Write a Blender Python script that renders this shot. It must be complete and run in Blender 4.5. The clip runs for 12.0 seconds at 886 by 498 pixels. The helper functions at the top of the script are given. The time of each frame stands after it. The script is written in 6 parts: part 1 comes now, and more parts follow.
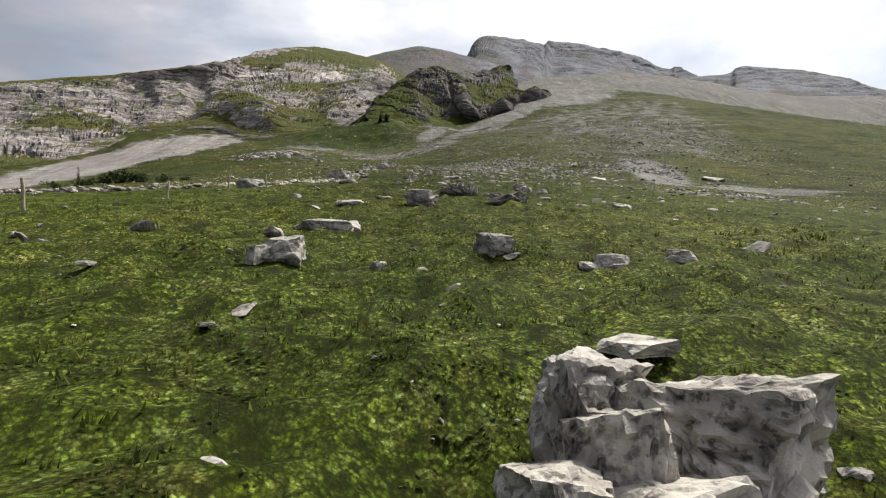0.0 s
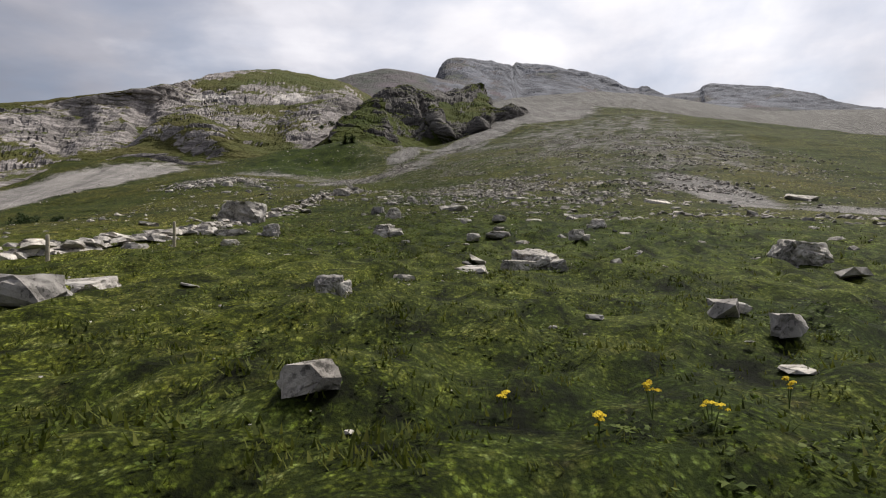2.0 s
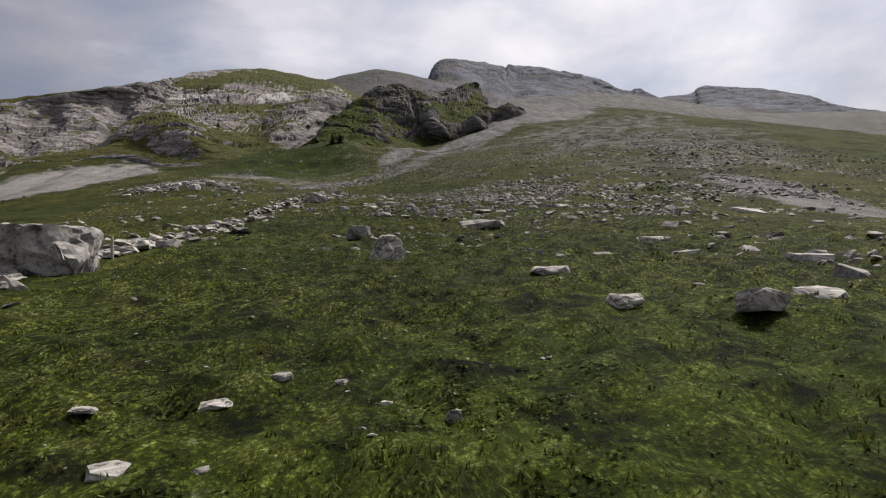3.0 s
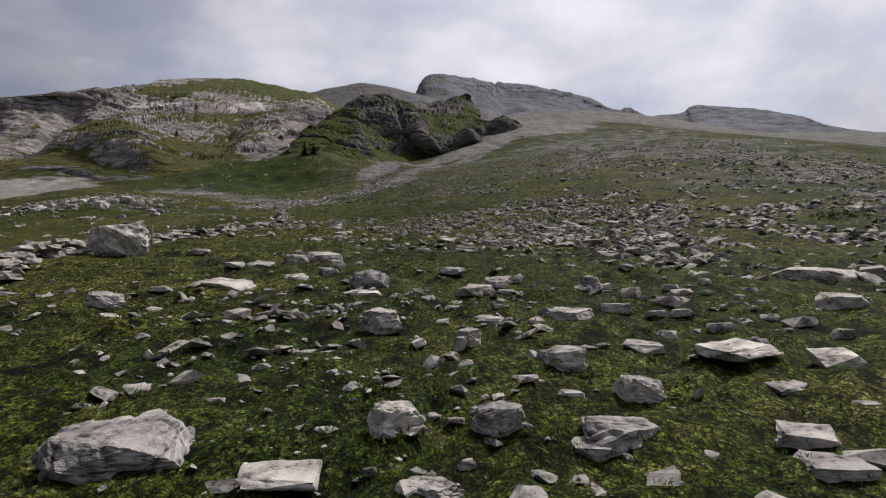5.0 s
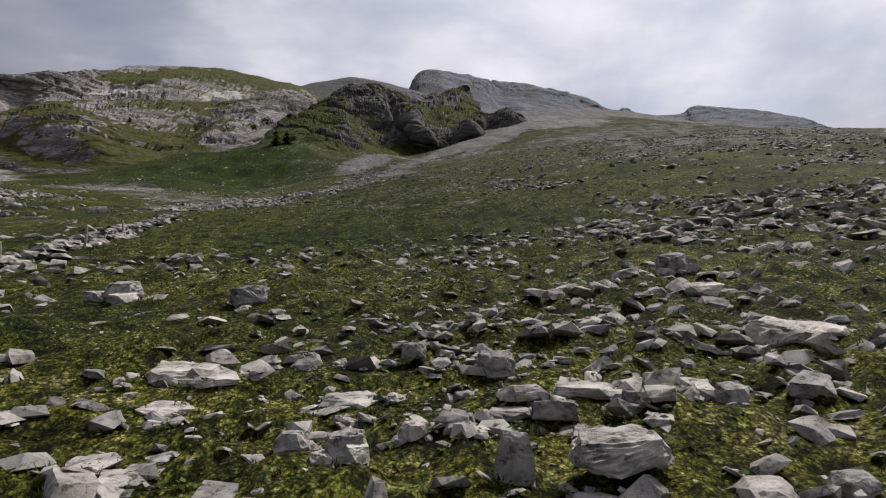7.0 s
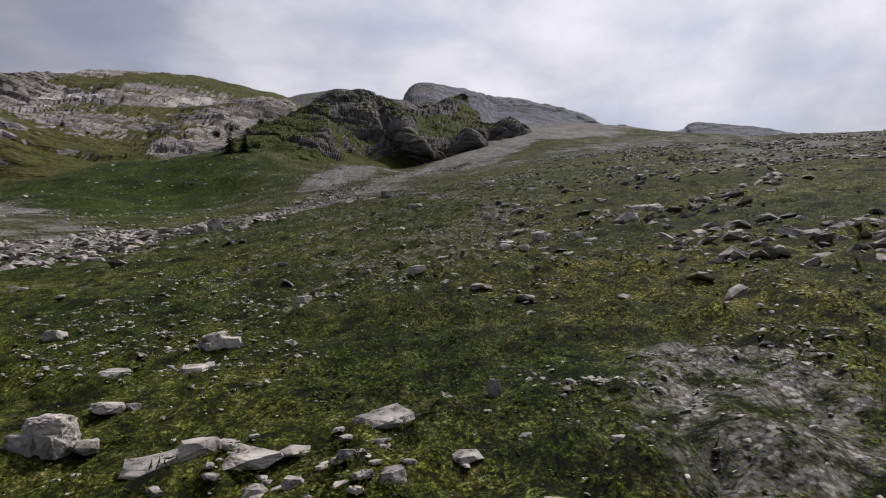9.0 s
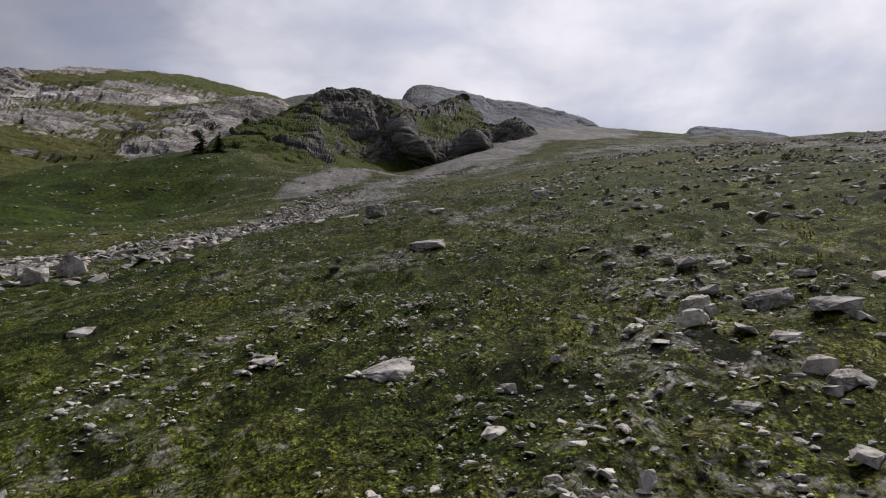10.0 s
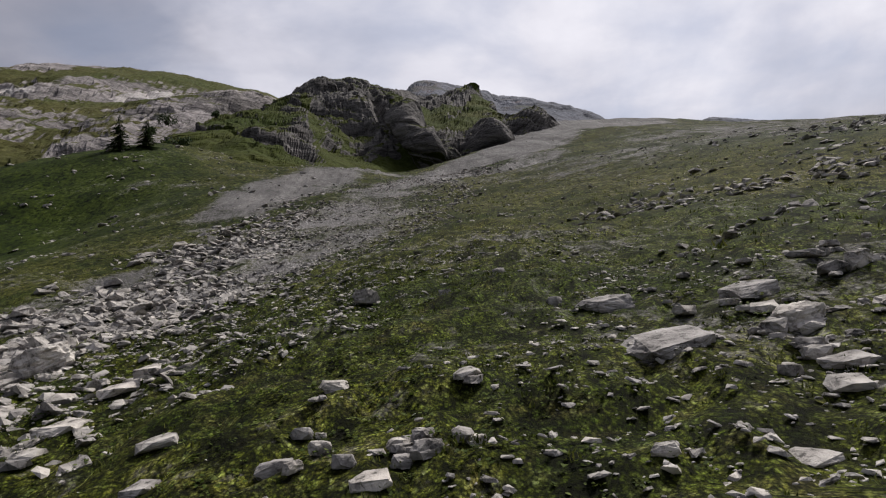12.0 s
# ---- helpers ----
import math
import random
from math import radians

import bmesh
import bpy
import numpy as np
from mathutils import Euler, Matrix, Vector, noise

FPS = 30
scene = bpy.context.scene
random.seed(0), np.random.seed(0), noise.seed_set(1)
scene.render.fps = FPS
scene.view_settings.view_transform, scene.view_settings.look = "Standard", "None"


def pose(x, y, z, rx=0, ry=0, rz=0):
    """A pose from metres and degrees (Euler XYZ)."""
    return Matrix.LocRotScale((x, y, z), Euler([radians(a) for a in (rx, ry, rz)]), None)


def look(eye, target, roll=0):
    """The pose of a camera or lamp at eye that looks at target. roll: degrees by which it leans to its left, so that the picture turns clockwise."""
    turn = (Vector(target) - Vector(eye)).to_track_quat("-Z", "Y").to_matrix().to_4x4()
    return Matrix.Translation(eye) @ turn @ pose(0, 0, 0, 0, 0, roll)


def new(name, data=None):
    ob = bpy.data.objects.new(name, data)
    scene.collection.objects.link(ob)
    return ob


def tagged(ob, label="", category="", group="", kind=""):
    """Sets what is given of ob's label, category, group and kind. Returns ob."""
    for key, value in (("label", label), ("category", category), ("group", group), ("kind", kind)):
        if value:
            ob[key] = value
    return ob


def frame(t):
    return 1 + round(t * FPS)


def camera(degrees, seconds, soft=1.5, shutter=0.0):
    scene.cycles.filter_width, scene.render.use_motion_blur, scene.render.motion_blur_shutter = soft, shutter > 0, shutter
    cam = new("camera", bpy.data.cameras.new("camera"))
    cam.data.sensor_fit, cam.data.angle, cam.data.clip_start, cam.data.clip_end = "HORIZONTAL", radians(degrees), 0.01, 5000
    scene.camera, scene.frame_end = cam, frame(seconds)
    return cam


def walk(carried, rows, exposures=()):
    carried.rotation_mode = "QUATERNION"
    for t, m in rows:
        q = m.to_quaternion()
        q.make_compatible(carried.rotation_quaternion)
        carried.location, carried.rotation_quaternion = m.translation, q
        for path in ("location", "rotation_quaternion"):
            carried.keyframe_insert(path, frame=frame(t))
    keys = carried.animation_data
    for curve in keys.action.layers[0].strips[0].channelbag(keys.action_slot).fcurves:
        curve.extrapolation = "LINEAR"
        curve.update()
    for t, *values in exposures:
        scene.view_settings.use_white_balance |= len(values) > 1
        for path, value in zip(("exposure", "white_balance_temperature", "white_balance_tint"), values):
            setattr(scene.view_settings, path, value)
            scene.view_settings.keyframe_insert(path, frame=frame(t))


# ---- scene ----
cam = camera(70.0, 12.0, soft=1.2)
PATH = [
    (0, (-0.395, -0.176, 2.069), (-0.372, 2.825, 2.124), 0.3),
    (0.5, (-0.972, 9.248, 3.556), (-0.934, 12.247, 3.624), 0.7),
    (1, (-1.479, 19.409, 4.809), (-1.408, 22.405, 4.897), 0.4),
    (1.5, (-2.076, 30.933, 6.351), (-1.958, 33.927, 6.490), -0.4),
    (2, (-2.629, 42.730, 8.332), (-2.472, 45.722, 8.502), -1.7),
    (2.5, (-2.891, 54.924, 10.335), (-2.708, 57.912, 10.514), -2.0),
    (3, (-3.294, 66.919, 12.143), (-3.096, 69.907, 12.328), -1.9),
    (5, (-1.836, 109.815, 19.374), (-1.571, 112.791, 19.644), -1.7),
    (5.5, (-1.655, 121.030, 21.172), (-1.376, 124.005, 21.448), -1.6),
    (6, (-1.435, 132.171, 23.072), (-1.146, 135.144, 23.348), -1.5),
    (6.5, (-1.125, 143.267, 24.950), (-0.831, 146.239, 25.224), -1.5),
    (7, (-0.744, 154.138, 26.744), (-0.438, 157.110, 27.018), -1.4),
    (9, (2.328, 199.344, 36.375), (2.670, 202.303, 36.726), -1.3),
    (9.5, (2.857, 210.883, 39.141), (3.207, 213.840, 39.504), -1.3),
    (10, (3.416, 221.510, 41.685), (3.769, 224.466, 42.055), -1.2),
    (10.5, (3.996, 232.395, 44.289), (4.344, 235.352, 44.664), -1.5),
    (11, (4.497, 242.850, 46.794), (4.840, 245.807, 47.169), -1.8),
    (11.5, (4.950, 253.977, 49.647), (5.285, 256.935, 50.019), -2.1),
    (12, (5.505, 264.723, 52.288), (5.835, 267.683, 52.656), -2.5),
]
EXPOSURES = [(0, 0.78, 6950, 6), (1, 0.68, 6900, 7), (2.5, 0.33, 6800, 10), (5, 0.1, 6620, 11), (7, 0.1, 6580, 12), (12, 0.1, 6550, 12)]
walk(cam, [(t, look(eye, target, roll)) for t, eye, target, roll in PATH], EXPOSURES)

# ---- light ----
SUN_FROM = Vector((0.50, 0.48, 0.95)).normalized()
sun = new("sun", bpy.data.lights.new("sun", "SUN"))
sun.data.energy, sun.data.angle, sun.data.color = 4.3, radians(10), (1.0, 0.97, 0.93)
sun.matrix_world = look(SUN_FROM * 50, (0, 0, 0))

world = bpy.data.worlds.new("overcast")
scene.world = world
world.use_nodes = True


def node(tree, kind, **sets):
    n = tree.nodes.new(kind)
    for key, value in sets.items():
        if key in n.inputs:
            n.inputs[key].default_value = value
        else:
            setattr(n, key, value)
    return n


def ramp(tree, source, *stops):
    n = tree.nodes.new("ShaderNodeValToRGB")
    while len(n.color_ramp.elements) < len(stops):
        n.color_ramp.elements.new(0.5)
    for e, (place, c) in zip(n.color_ramp.elements, stops):
        e.position, e.color = place, (*c, 1) if len(c) == 3 else c
    tree.links.new(source, n.inputs[0])
    return n.outputs[0]


def maths(tree, op, a, b=0.0, clamp=False):
    n = tree.nodes.new("ShaderNodeMath")
    n.operation, n.use_clamp = op, clamp
    for i, v in enumerate((a, b)):
        if isinstance(v, (int, float)):
            n.inputs[i].default_value = v
        else:
            tree.links.new(v, n.inputs[i])
    return n.outputs[0]


def blend(tree, f, a, b, mode="MIX"):
    n = tree.nodes.new("ShaderNodeMix")
    n.data_type, n.blend_type = "RGBA", mode
    for i, v in ((0, f), (6, a), (7, b)):
        if isinstance(v, (int, float)):
            n.inputs[i].default_value = v
        elif isinstance(v, tuple):
            n.inputs[i].default_value = (*v, 1)
        else:
            tree.links.new(v, n.inputs[i])
    return n.outputs[2]


def noise_tex(tree, vector, scale, detail=5.0, rough=0.55, distort=0.0):
    n = tree.nodes.new("ShaderNodeTexNoise")
    n.inputs["Scale"].default_value, n.inputs["Detail"].default_value = scale, detail
    n.inputs["Roughness"].default_value, n.inputs["Distortion"].default_value = rough, distort
    if vector is not None:
        tree.links.new(vector, n.inputs["Vector"])
    return n.outputs["Fac"]


def build_sky():
    t = world.node_tree
    t.nodes.clear()
    coord = node(t, "ShaderNodeTexCoord").outputs["Generated"]
    sky = node(t, "ShaderNodeTexSky", sky_type="NISHITA", sun_disc=False, sun_elevation=math.asin(SUN_FROM.z),
               sun_rotation=math.atan2(SUN_FROM.x, SUN_FROM.y))
    clear = t.nodes.new("ShaderNodeVectorMath")
    clear.operation = "SCALE"
    clear.inputs["Scale"].default_value = 0.10
    t.links.new(sky.outputs[0], clear.inputs[0])
    # the cloud deck, laid flat overhead
    split = node(t, "ShaderNodeSeparateXYZ")
    t.links.new(coord, split.inputs[0])
    up = maths(t, "ADD", maths(t, "MAXIMUM", split.outputs[2], 0.0), 0.22)
    flat = node(t, "ShaderNodeCombineXYZ")
    t.links.new(maths(t, "DIVIDE", split.outputs[0], up), flat.inputs[0])
    t.links.new(maths(t, "DIVIDE", split.outputs[1], up), flat.inputs[1])
    flat.inputs[2].default_value = 3.7
    big = noise_tex(t, flat.outputs[0], 0.75, 7.0, 0.52, 0.5)
    fine = noise_tex(t, flat.outputs[0], 3.2, 6.0, 0.5, 0.2)
    thick = maths(t, "ADD", maths(t, "MULTIPLY", big, 0.75), maths(t, "MULTIPLY", fine, 0.25))
    glow = t.nodes.new("ShaderNodeVectorMath")
    glow.operation = "DOT_PRODUCT"
    glow.inputs[1].default_value = SUN_FROM
    t.links.new(coord, glow.inputs[0])
    near_sun = maths(t, "MULTIPLY", maths(t, "SUBTRACT", glow.outputs["Value"], 0.60), 0.62)
    bright = maths(t, "ADD", thick, near_sun)
    cloud = ramp(t, bright, (0.30, (0.20, 0.205, 0.25)), (0.45, (0.34, 0.345, 0.405)), (0.57, (0.60, 0.605, 0.68)),
                 (0.71, (0.93, 0.925, 0.975)), (0.92, (1.2, 1.17, 1.17)))
    veil = ramp(t, fine, (0.35, (0.7, 0.7, 0.7)), (0.6, (0.95, 0.95, 0.95)))
    back = node(t, "ShaderNodeBackground", Strength=1.0)
    t.links.new(blend(t, veil, clear.outputs[0], cloud), back.inputs[0])
    t.links.new(back.outputs[0], node(t, "ShaderNodeOutputWorld").inputs[0])


build_sky()


# ---- materials ----
def material(name):
    m = bpy.data.materials.new(name)
    m.use_nodes = True
    t = m.node_tree
    bsdf = t.nodes["Principled BSDF"]
    bsdf.inputs["Specular IOR Level"].default_value = 0.06
    place = node(t, "ShaderNodeNewGeometry").outputs["Position"]
    return m, t, bsdf, place


def bump(t, bsdf, height, strength, distance):
    b = node(t, "ShaderNodeBump", Strength=strength, Distance=distance)
    t.links.new(height, b.inputs["Height"])
    t.links.new(b.outputs[0], bsdf.inputs["Normal"])


def rock_colour(t, place, scale, shift, gain=1.0):
    """Pale grey limestone with darker weathered veins and lichen."""
    a = noise_tex(t, place, 1.3 * scale, 6.0, 0.6)
    b = noise_tex(t, place, 7.0 * scale, 6.0, 0.65)
    base = ramp(t, a, *((f, tuple(gain * v for v in c)) for f, c in ((0.34, (0.18, 0.168, 0.157)), (0.50, (0.37, 0.348, 0.325)), (0.66, (0.51, 0.482, 0.452)))))
    dark = ramp(t, b, (0.40, (1, 1, 1)), (0.48, (0, 0, 0)))
    patches = maths(t, "MULTIPLY", dark, ramp(t, a, (0.42, (0.85, 0.85, 0.85)), (0.60, (0.1, 0.1, 0.1))))
    col = blend(t, patches, base, (0.05, 0.047, 0.044))
    if shift is not None:
        tone = ramp(t, shift, (0.0, (0.7, 0.7, 0.71)), (0.3, (0.92, 0.91, 0.90)), (0.7, (1.05, 1.04, 1.01)), (1.0, (1.25, 1.22, 1.17)))
        col = blend(t, 1.0, col, tone, "MULTIPLY")
    return col, a, b


def stone_material(name, scale, island=False, single=False, gain=1.0):
    m, t, bsdf, place = material(name)
    shift = None
    if island:
        shift = node(t, "ShaderNodeNewGeometry").outputs["Random Per Island"]
    if single:
        shift = node(t, "ShaderNodeObjectInfo").outputs["Random"]
        place = node(t, "ShaderNodeTexCoord").outputs["Object"]
    col, a, b = rock_colour(t, place, scale, shift, gain)
    t.links.new(col, bsdf.inputs["Base Color"])
    bsdf.inputs["Roughness"].default_value = 0.85
    c = noise_tex(t, place, 28 * scale, 4.0, 0.6)
    bump(t, bsdf, maths(t, "ADD", b, maths(t, "MULTIPLY", c, 0.4)), 0.6, 0.05 / scale)
    return m


def combed(t, place):
    """Tussocks and leaves drawn out down the slope."""
    comb = node(t, "ShaderNodeMapping")
    comb.inputs["Scale"].default_value = (1.0, 0.72, 1.0)
    t.links.new(place, comb.inputs[0])
    return comb.outputs[0]


def grass_colours(t, place):
    n0 = noise_tex(t, place, 0.030, 6.0, 0.62, 0.4)
    n1 = noise_tex(t, place, 0.16, 7.0, 0.68)
    lie = combed(t, place)
    n2 = noise_tex(t, lie, 2.6, 8.0, 0.74)
    n3 = noise_tex(t, lie, 14.0, 5.0, 0.74)
    # near-black lowest stops carry crevice shade in the colour, besides dark soil patches
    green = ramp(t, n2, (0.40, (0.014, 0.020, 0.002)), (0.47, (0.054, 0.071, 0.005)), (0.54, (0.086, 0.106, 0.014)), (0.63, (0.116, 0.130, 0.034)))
    wide = ramp(t, n1, (0.40, (0.50, 0.62, 0.5)), (0.50, (1.0, 1.0, 1.0)), (0.60, (1.22, 1.18, 1.2)))
    far = ramp(t, n0, (0.42, (0.66, 0.8, 0.7)), (0.58, (1.2, 1.12, 1.25)))
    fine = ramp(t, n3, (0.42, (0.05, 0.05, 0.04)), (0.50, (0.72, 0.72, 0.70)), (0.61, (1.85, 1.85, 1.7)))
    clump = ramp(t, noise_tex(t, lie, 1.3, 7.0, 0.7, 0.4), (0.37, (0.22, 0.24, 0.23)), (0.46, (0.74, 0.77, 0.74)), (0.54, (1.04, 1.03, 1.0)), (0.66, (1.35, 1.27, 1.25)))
    # small leaves and tussock heads, each its own tone, gap shade painted in between
    leafy = None
    for scale, low, high in ((38.0, 0.30, 1.7), (15.0, 0.5, 1.35)):
        bent = node(t, "ShaderNodeVectorMath", operation="MULTIPLY_ADD")
        wobble = node(t, "ShaderNodeTexNoise", Scale=scale * 0.8)
        t.links.new(lie, wobble.inputs["Vector"])
        t.links.new(wobble.outputs["Color"], bent.inputs[0])
        t.links.new(lie, bent.inputs[2])
        bent.inputs[1].default_value = (1.1 / scale,) * 3
        heads = node(t, "ShaderNodeTexVoronoi", feature="F1", Scale=scale)
        t.links.new(bent.outputs[0], heads.inputs["Vector"])
        pick = node(t, "ShaderNodeSeparateColor")
        t.links.new(heads.outputs["Color"], pick.inputs[0])
        tone = ramp(t, pick.outputs[0], (0.05, (low, low, low)), (0.6, (1, 1, 1)), (0.97, (high * 0.96, high, high * 1.35)))
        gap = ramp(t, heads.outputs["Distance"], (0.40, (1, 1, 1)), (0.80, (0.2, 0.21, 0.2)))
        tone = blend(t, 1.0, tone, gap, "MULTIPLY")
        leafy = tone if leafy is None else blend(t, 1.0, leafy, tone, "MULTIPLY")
    # straw-coloured dead grass among the green
    straw = ramp(t, noise_tex(t, lie, 1.9, 6.0, 0.7, 0.2), (0.52, (0, 0, 0)), (0.66, (0.45, 0.45, 0.45)))
    col = blend(t, 1.0, blend(t, 1.0, green, wide, "MULTIPLY"), far, "MULTIPLY")
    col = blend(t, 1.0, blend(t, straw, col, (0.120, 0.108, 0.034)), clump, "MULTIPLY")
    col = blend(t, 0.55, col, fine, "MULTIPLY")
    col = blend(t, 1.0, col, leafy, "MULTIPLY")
    return blend(t, 1.0, col, (1.22, 1.12, 1.5), "MULTIPLY"), n1, n2, n3, clump


def ground_material():
    m, t, bsdf, place = material("alpine_ground")
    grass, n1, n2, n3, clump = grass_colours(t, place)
    cover = node(t, "ShaderNodeAttribute", attribute_name="cover")
    parts = node(t, "ShaderNodeSeparateColor")
    t.links.new(cover.outputs["Color"], parts.inputs[0])
    scree, dry, lush = parts.outputs[0], parts.outputs[1], parts.outputs[2]
    grass = blend(t, maths(t, "MULTIPLY", dry, 0.9), grass, blend(t, 1.0, grass, (1.5, 1.25, 1.6), "MULTIPLY"))
    # the fresher, lighter grass of the lower meadow
    fresh = node(t, "ShaderNodeAttribute", attribute_name="fresh").outputs["Fac"]
    grass = blend(t, fresh, grass, blend(t, 0.2, blend(t, 1.0, grass, (1.28, 1.32, 1.28), "MULTIPLY"), (0.085, 0.105, 0.017)))
    grass = blend(t, 1.0, grass, (0.98, 0.98, 0.74), "MULTIPLY")
    # darker green: lush grass, and on the knoll its shade put into the colour
    dark_turf = blend(t, 1.0, ramp(t, n1, (0.4, (0.013, 0.022, 0.003)), (0.6, (0.034, 0.049, 0.006))), ramp(t, n2, (0.36, (0.4, 0.4, 0.4)), (0.64, (1.5, 1.5, 1.4))), "MULTIPLY")
    grass = blend(t, lush, grass, blend(t, 1.0, dark_turf, clump, "MULTIPLY"))
    g1 = noise_tex(t, place, 5.0, 6.0, 0.7)
    g0 = noise_tex(t, place, 0.12, 7.0, 0.7, 0.3)
    chips = node(t, "ShaderNodeTexVoronoi", feature="F1", distance="EUCLIDEAN")
    chips.inputs["Scale"].default_value = 18.0
    crooked = node(t, "ShaderNodeVectorMath", operation="MULTIPLY_ADD")
    t.links.new(node(t, "ShaderNodeTexNoise", Scale=11.0).outputs["Color"], crooked.inputs[0])
    crooked.inputs[1].default_value = (0.12, 0.12, 0.12)
    t.links.new(combed(t, place), crooked.inputs[2])
    t.links.new(crooked.outputs[0], chips.inputs["Vector"])
    tone = node(t, "ShaderNodeSeparateColor")
    t.links.new(chips.outputs["Color"], tone.inputs[0])
    gravel = ramp(t, tone.outputs[0], (0.0, (0.13, 0.126, 0.124)), (0.6, (0.26, 0.252, 0.248)), (1.0, (0.48, 0.465, 0.458)))
    gravel = blend(t, ramp(t, chips.outputs["Distance"], (0.5, (0, 0, 0)), (0.85, (1, 1, 1))), gravel, (0.03, 0.028, 0.022))
    gravel = blend(t, 1.0, gravel, ramp(t, g1, (0.3, (0.6, 0.6, 0.6)), (0.7, (1.2, 1.2, 1.2))), "MULTIPLY")
    fall = node(t, "ShaderNodeMapping")
    fall.inputs["Scale"].default_value = (0.22, 0.02, 0.02)
    fall.inputs["Rotation"].default_value = (0, 0, 0.25)
    t.links.new(place, fall.inputs[0])
    streak = noise_tex(t, fall.outputs[0], 1.0, 6.0, 0.65)
    gravel = blend(t, 1.0, gravel, ramp(t, streak, (0.34, (0.62, 0.62, 0.62)), (0.66, (1.25, 1.25, 1.25))), "MULTIPLY")
    # darker debris below the crag than below the pale cliff
    gravel = blend(t, 1.0, gravel, ramp(t, cover.outputs["Alpha"], (0.0, (1.0, 0.975, 0.96)), (1.0, (0.66, 0.65, 0.645))), "MULTIPLY")
    gravel = blend(t, 1.0, gravel, ramp(t, g0, (0.32, (0.72, 0.72, 0.72)), (0.68, (1.25, 1.24, 1.22))), "MULTIPLY")
    broken = maths(t, "ADD", maths(t, "MULTIPLY", maths(t, "SUBTRACT", n2, 0.5), 1.3), maths(t, "MULTIPLY", maths(t, "SUBTRACT", n1, 0.5), 1.5))
    edge = maths(t, "ADD", scree, broken)
    edge = ramp(t, edge, (0.40, (0, 0, 0)), (0.62, (1, 1, 1)))
    col = blend(t, edge, grass, gravel)
    t.links.new(col, bsdf.inputs["Base Color"])
    bsdf.inputs["Roughness"].default_value = 0.95
    bump(t, bsdf, maths(t, "ADD", n3, maths(t, "MULTIPLY", n2, 1.5)), 0.7, 0.045)
    return m


def far_material(name, tint_rock, tint_grass, crisp=1.0):
    """Rock and turf of the slopes: turf where the surface is flat enough, rock where it is steep."""
    m, t, bsdf, place = material(name)
    cover = node(t, "ShaderNodeAttribute", attribute_name="cover")
    parts = node(t, "ShaderNodeSeparateColor")
    t.links.new(cover.outputs["Color"], parts.inputs[0])
    squash = node(t, "ShaderNodeMapping")
    squash.inputs["Scale"].default_value = (0.55, 0.55, 2.0)
    squash.inputs["Rotation"].default_value = (0.25, 0.45, 0.2)
    t.links.new(place, squash.inputs[0])
    v = squash.outputs[0]
    a = noise_tex(t, v, 0.033, 7.0, 0.6, 0.3)
    b = noise_tex(t, v, 0.16, 7.0, 0.62, 0.2)
    strata = node(t, "ShaderNodeMapping")
    strata.inputs["Scale"].default_value = (0.05, 0.05, 0.55)
    strata.inputs["Rotation"].default_value = (0.30, 0.42, 0.0)
    t.links.new(place, strata.inputs[0])
    layer = noise_tex(t, strata.outputs[0], 1.0, 7.0, 0.66, 0.6)
    seam = maths(t, "ABSOLUTE", maths(t, "SUBTRACT", b, 0.5))
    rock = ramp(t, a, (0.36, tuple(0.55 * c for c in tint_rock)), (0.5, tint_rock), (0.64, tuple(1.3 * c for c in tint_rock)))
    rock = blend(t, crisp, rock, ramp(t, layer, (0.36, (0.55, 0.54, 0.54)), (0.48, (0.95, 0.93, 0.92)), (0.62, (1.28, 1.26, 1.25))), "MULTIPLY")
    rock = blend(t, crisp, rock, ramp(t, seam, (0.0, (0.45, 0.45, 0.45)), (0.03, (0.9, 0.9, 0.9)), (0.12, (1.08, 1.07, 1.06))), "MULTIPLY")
    n2 = noise_tex(t, place, 0.5, 7.0, 0.75)
    grass = blend(t, 1.0, ramp(t, a, (0.35, tint_grass), (0.65, (tint_grass[0] * 1.5, tint_grass[1] * 1.15, tint_grass[2] * 1.5))),
                  ramp(t, n2, (0.3, (0.45, 0.45, 0.45)), (0.7, (1.4, 1.4, 1.4))), "MULTIPLY")
    edge = maths(t, "ADD", parts.outputs[2], maths(t, "MULTIPLY", maths(t, "SUBTRACT", b, 0.5), 0.7))
    col = blend(t, ramp(t, edge, (0.42, (0, 0, 0)), (0.56, (1, 1, 1))), grass, rock)
    scree = blend(t, n2, (0.25, 0.235, 0.225), (0.45, 0.42, 0.40))
    col = blend(t, ramp(t, maths(t, "ADD", parts.outputs[0], maths(t, "MULTIPLY", maths(t, "SUBTRACT", b, 0.5), 0.5)),
                        (0.42, (0, 0, 0)), (0.56, (1, 1, 1))), col, scree)
    t.links.new(col, bsdf.inputs["Base Color"])
    bsdf.inputs["Roughness"].default_value = 0.95
    bump(t, bsdf, maths(t, "ADD", b, a), 1.0, 2.0)
    return m


GROUND = ground_material()
BOULDER = stone_material("boulder_limestone", 1.6, single=True)
RUBBLE = stone_material("rubble_limestone", 2.5, island=True, gain=0.8)
FLAKE = stone_material("limestone_flakes", 2.5, island=True, gain=1.0)
DARK_STONE = stone_material("weathered_dark_limestone", 2.2, single=True, gain=0.6)
CLIFF = far_material("cliff_rock", (0.215, 0.201, 0.198), (0.047, 0.056, 0.016))
CRAG = far_material("crag_rock", (0.105, 0.100, 0.096), (0.030, 0.042, 0.006))
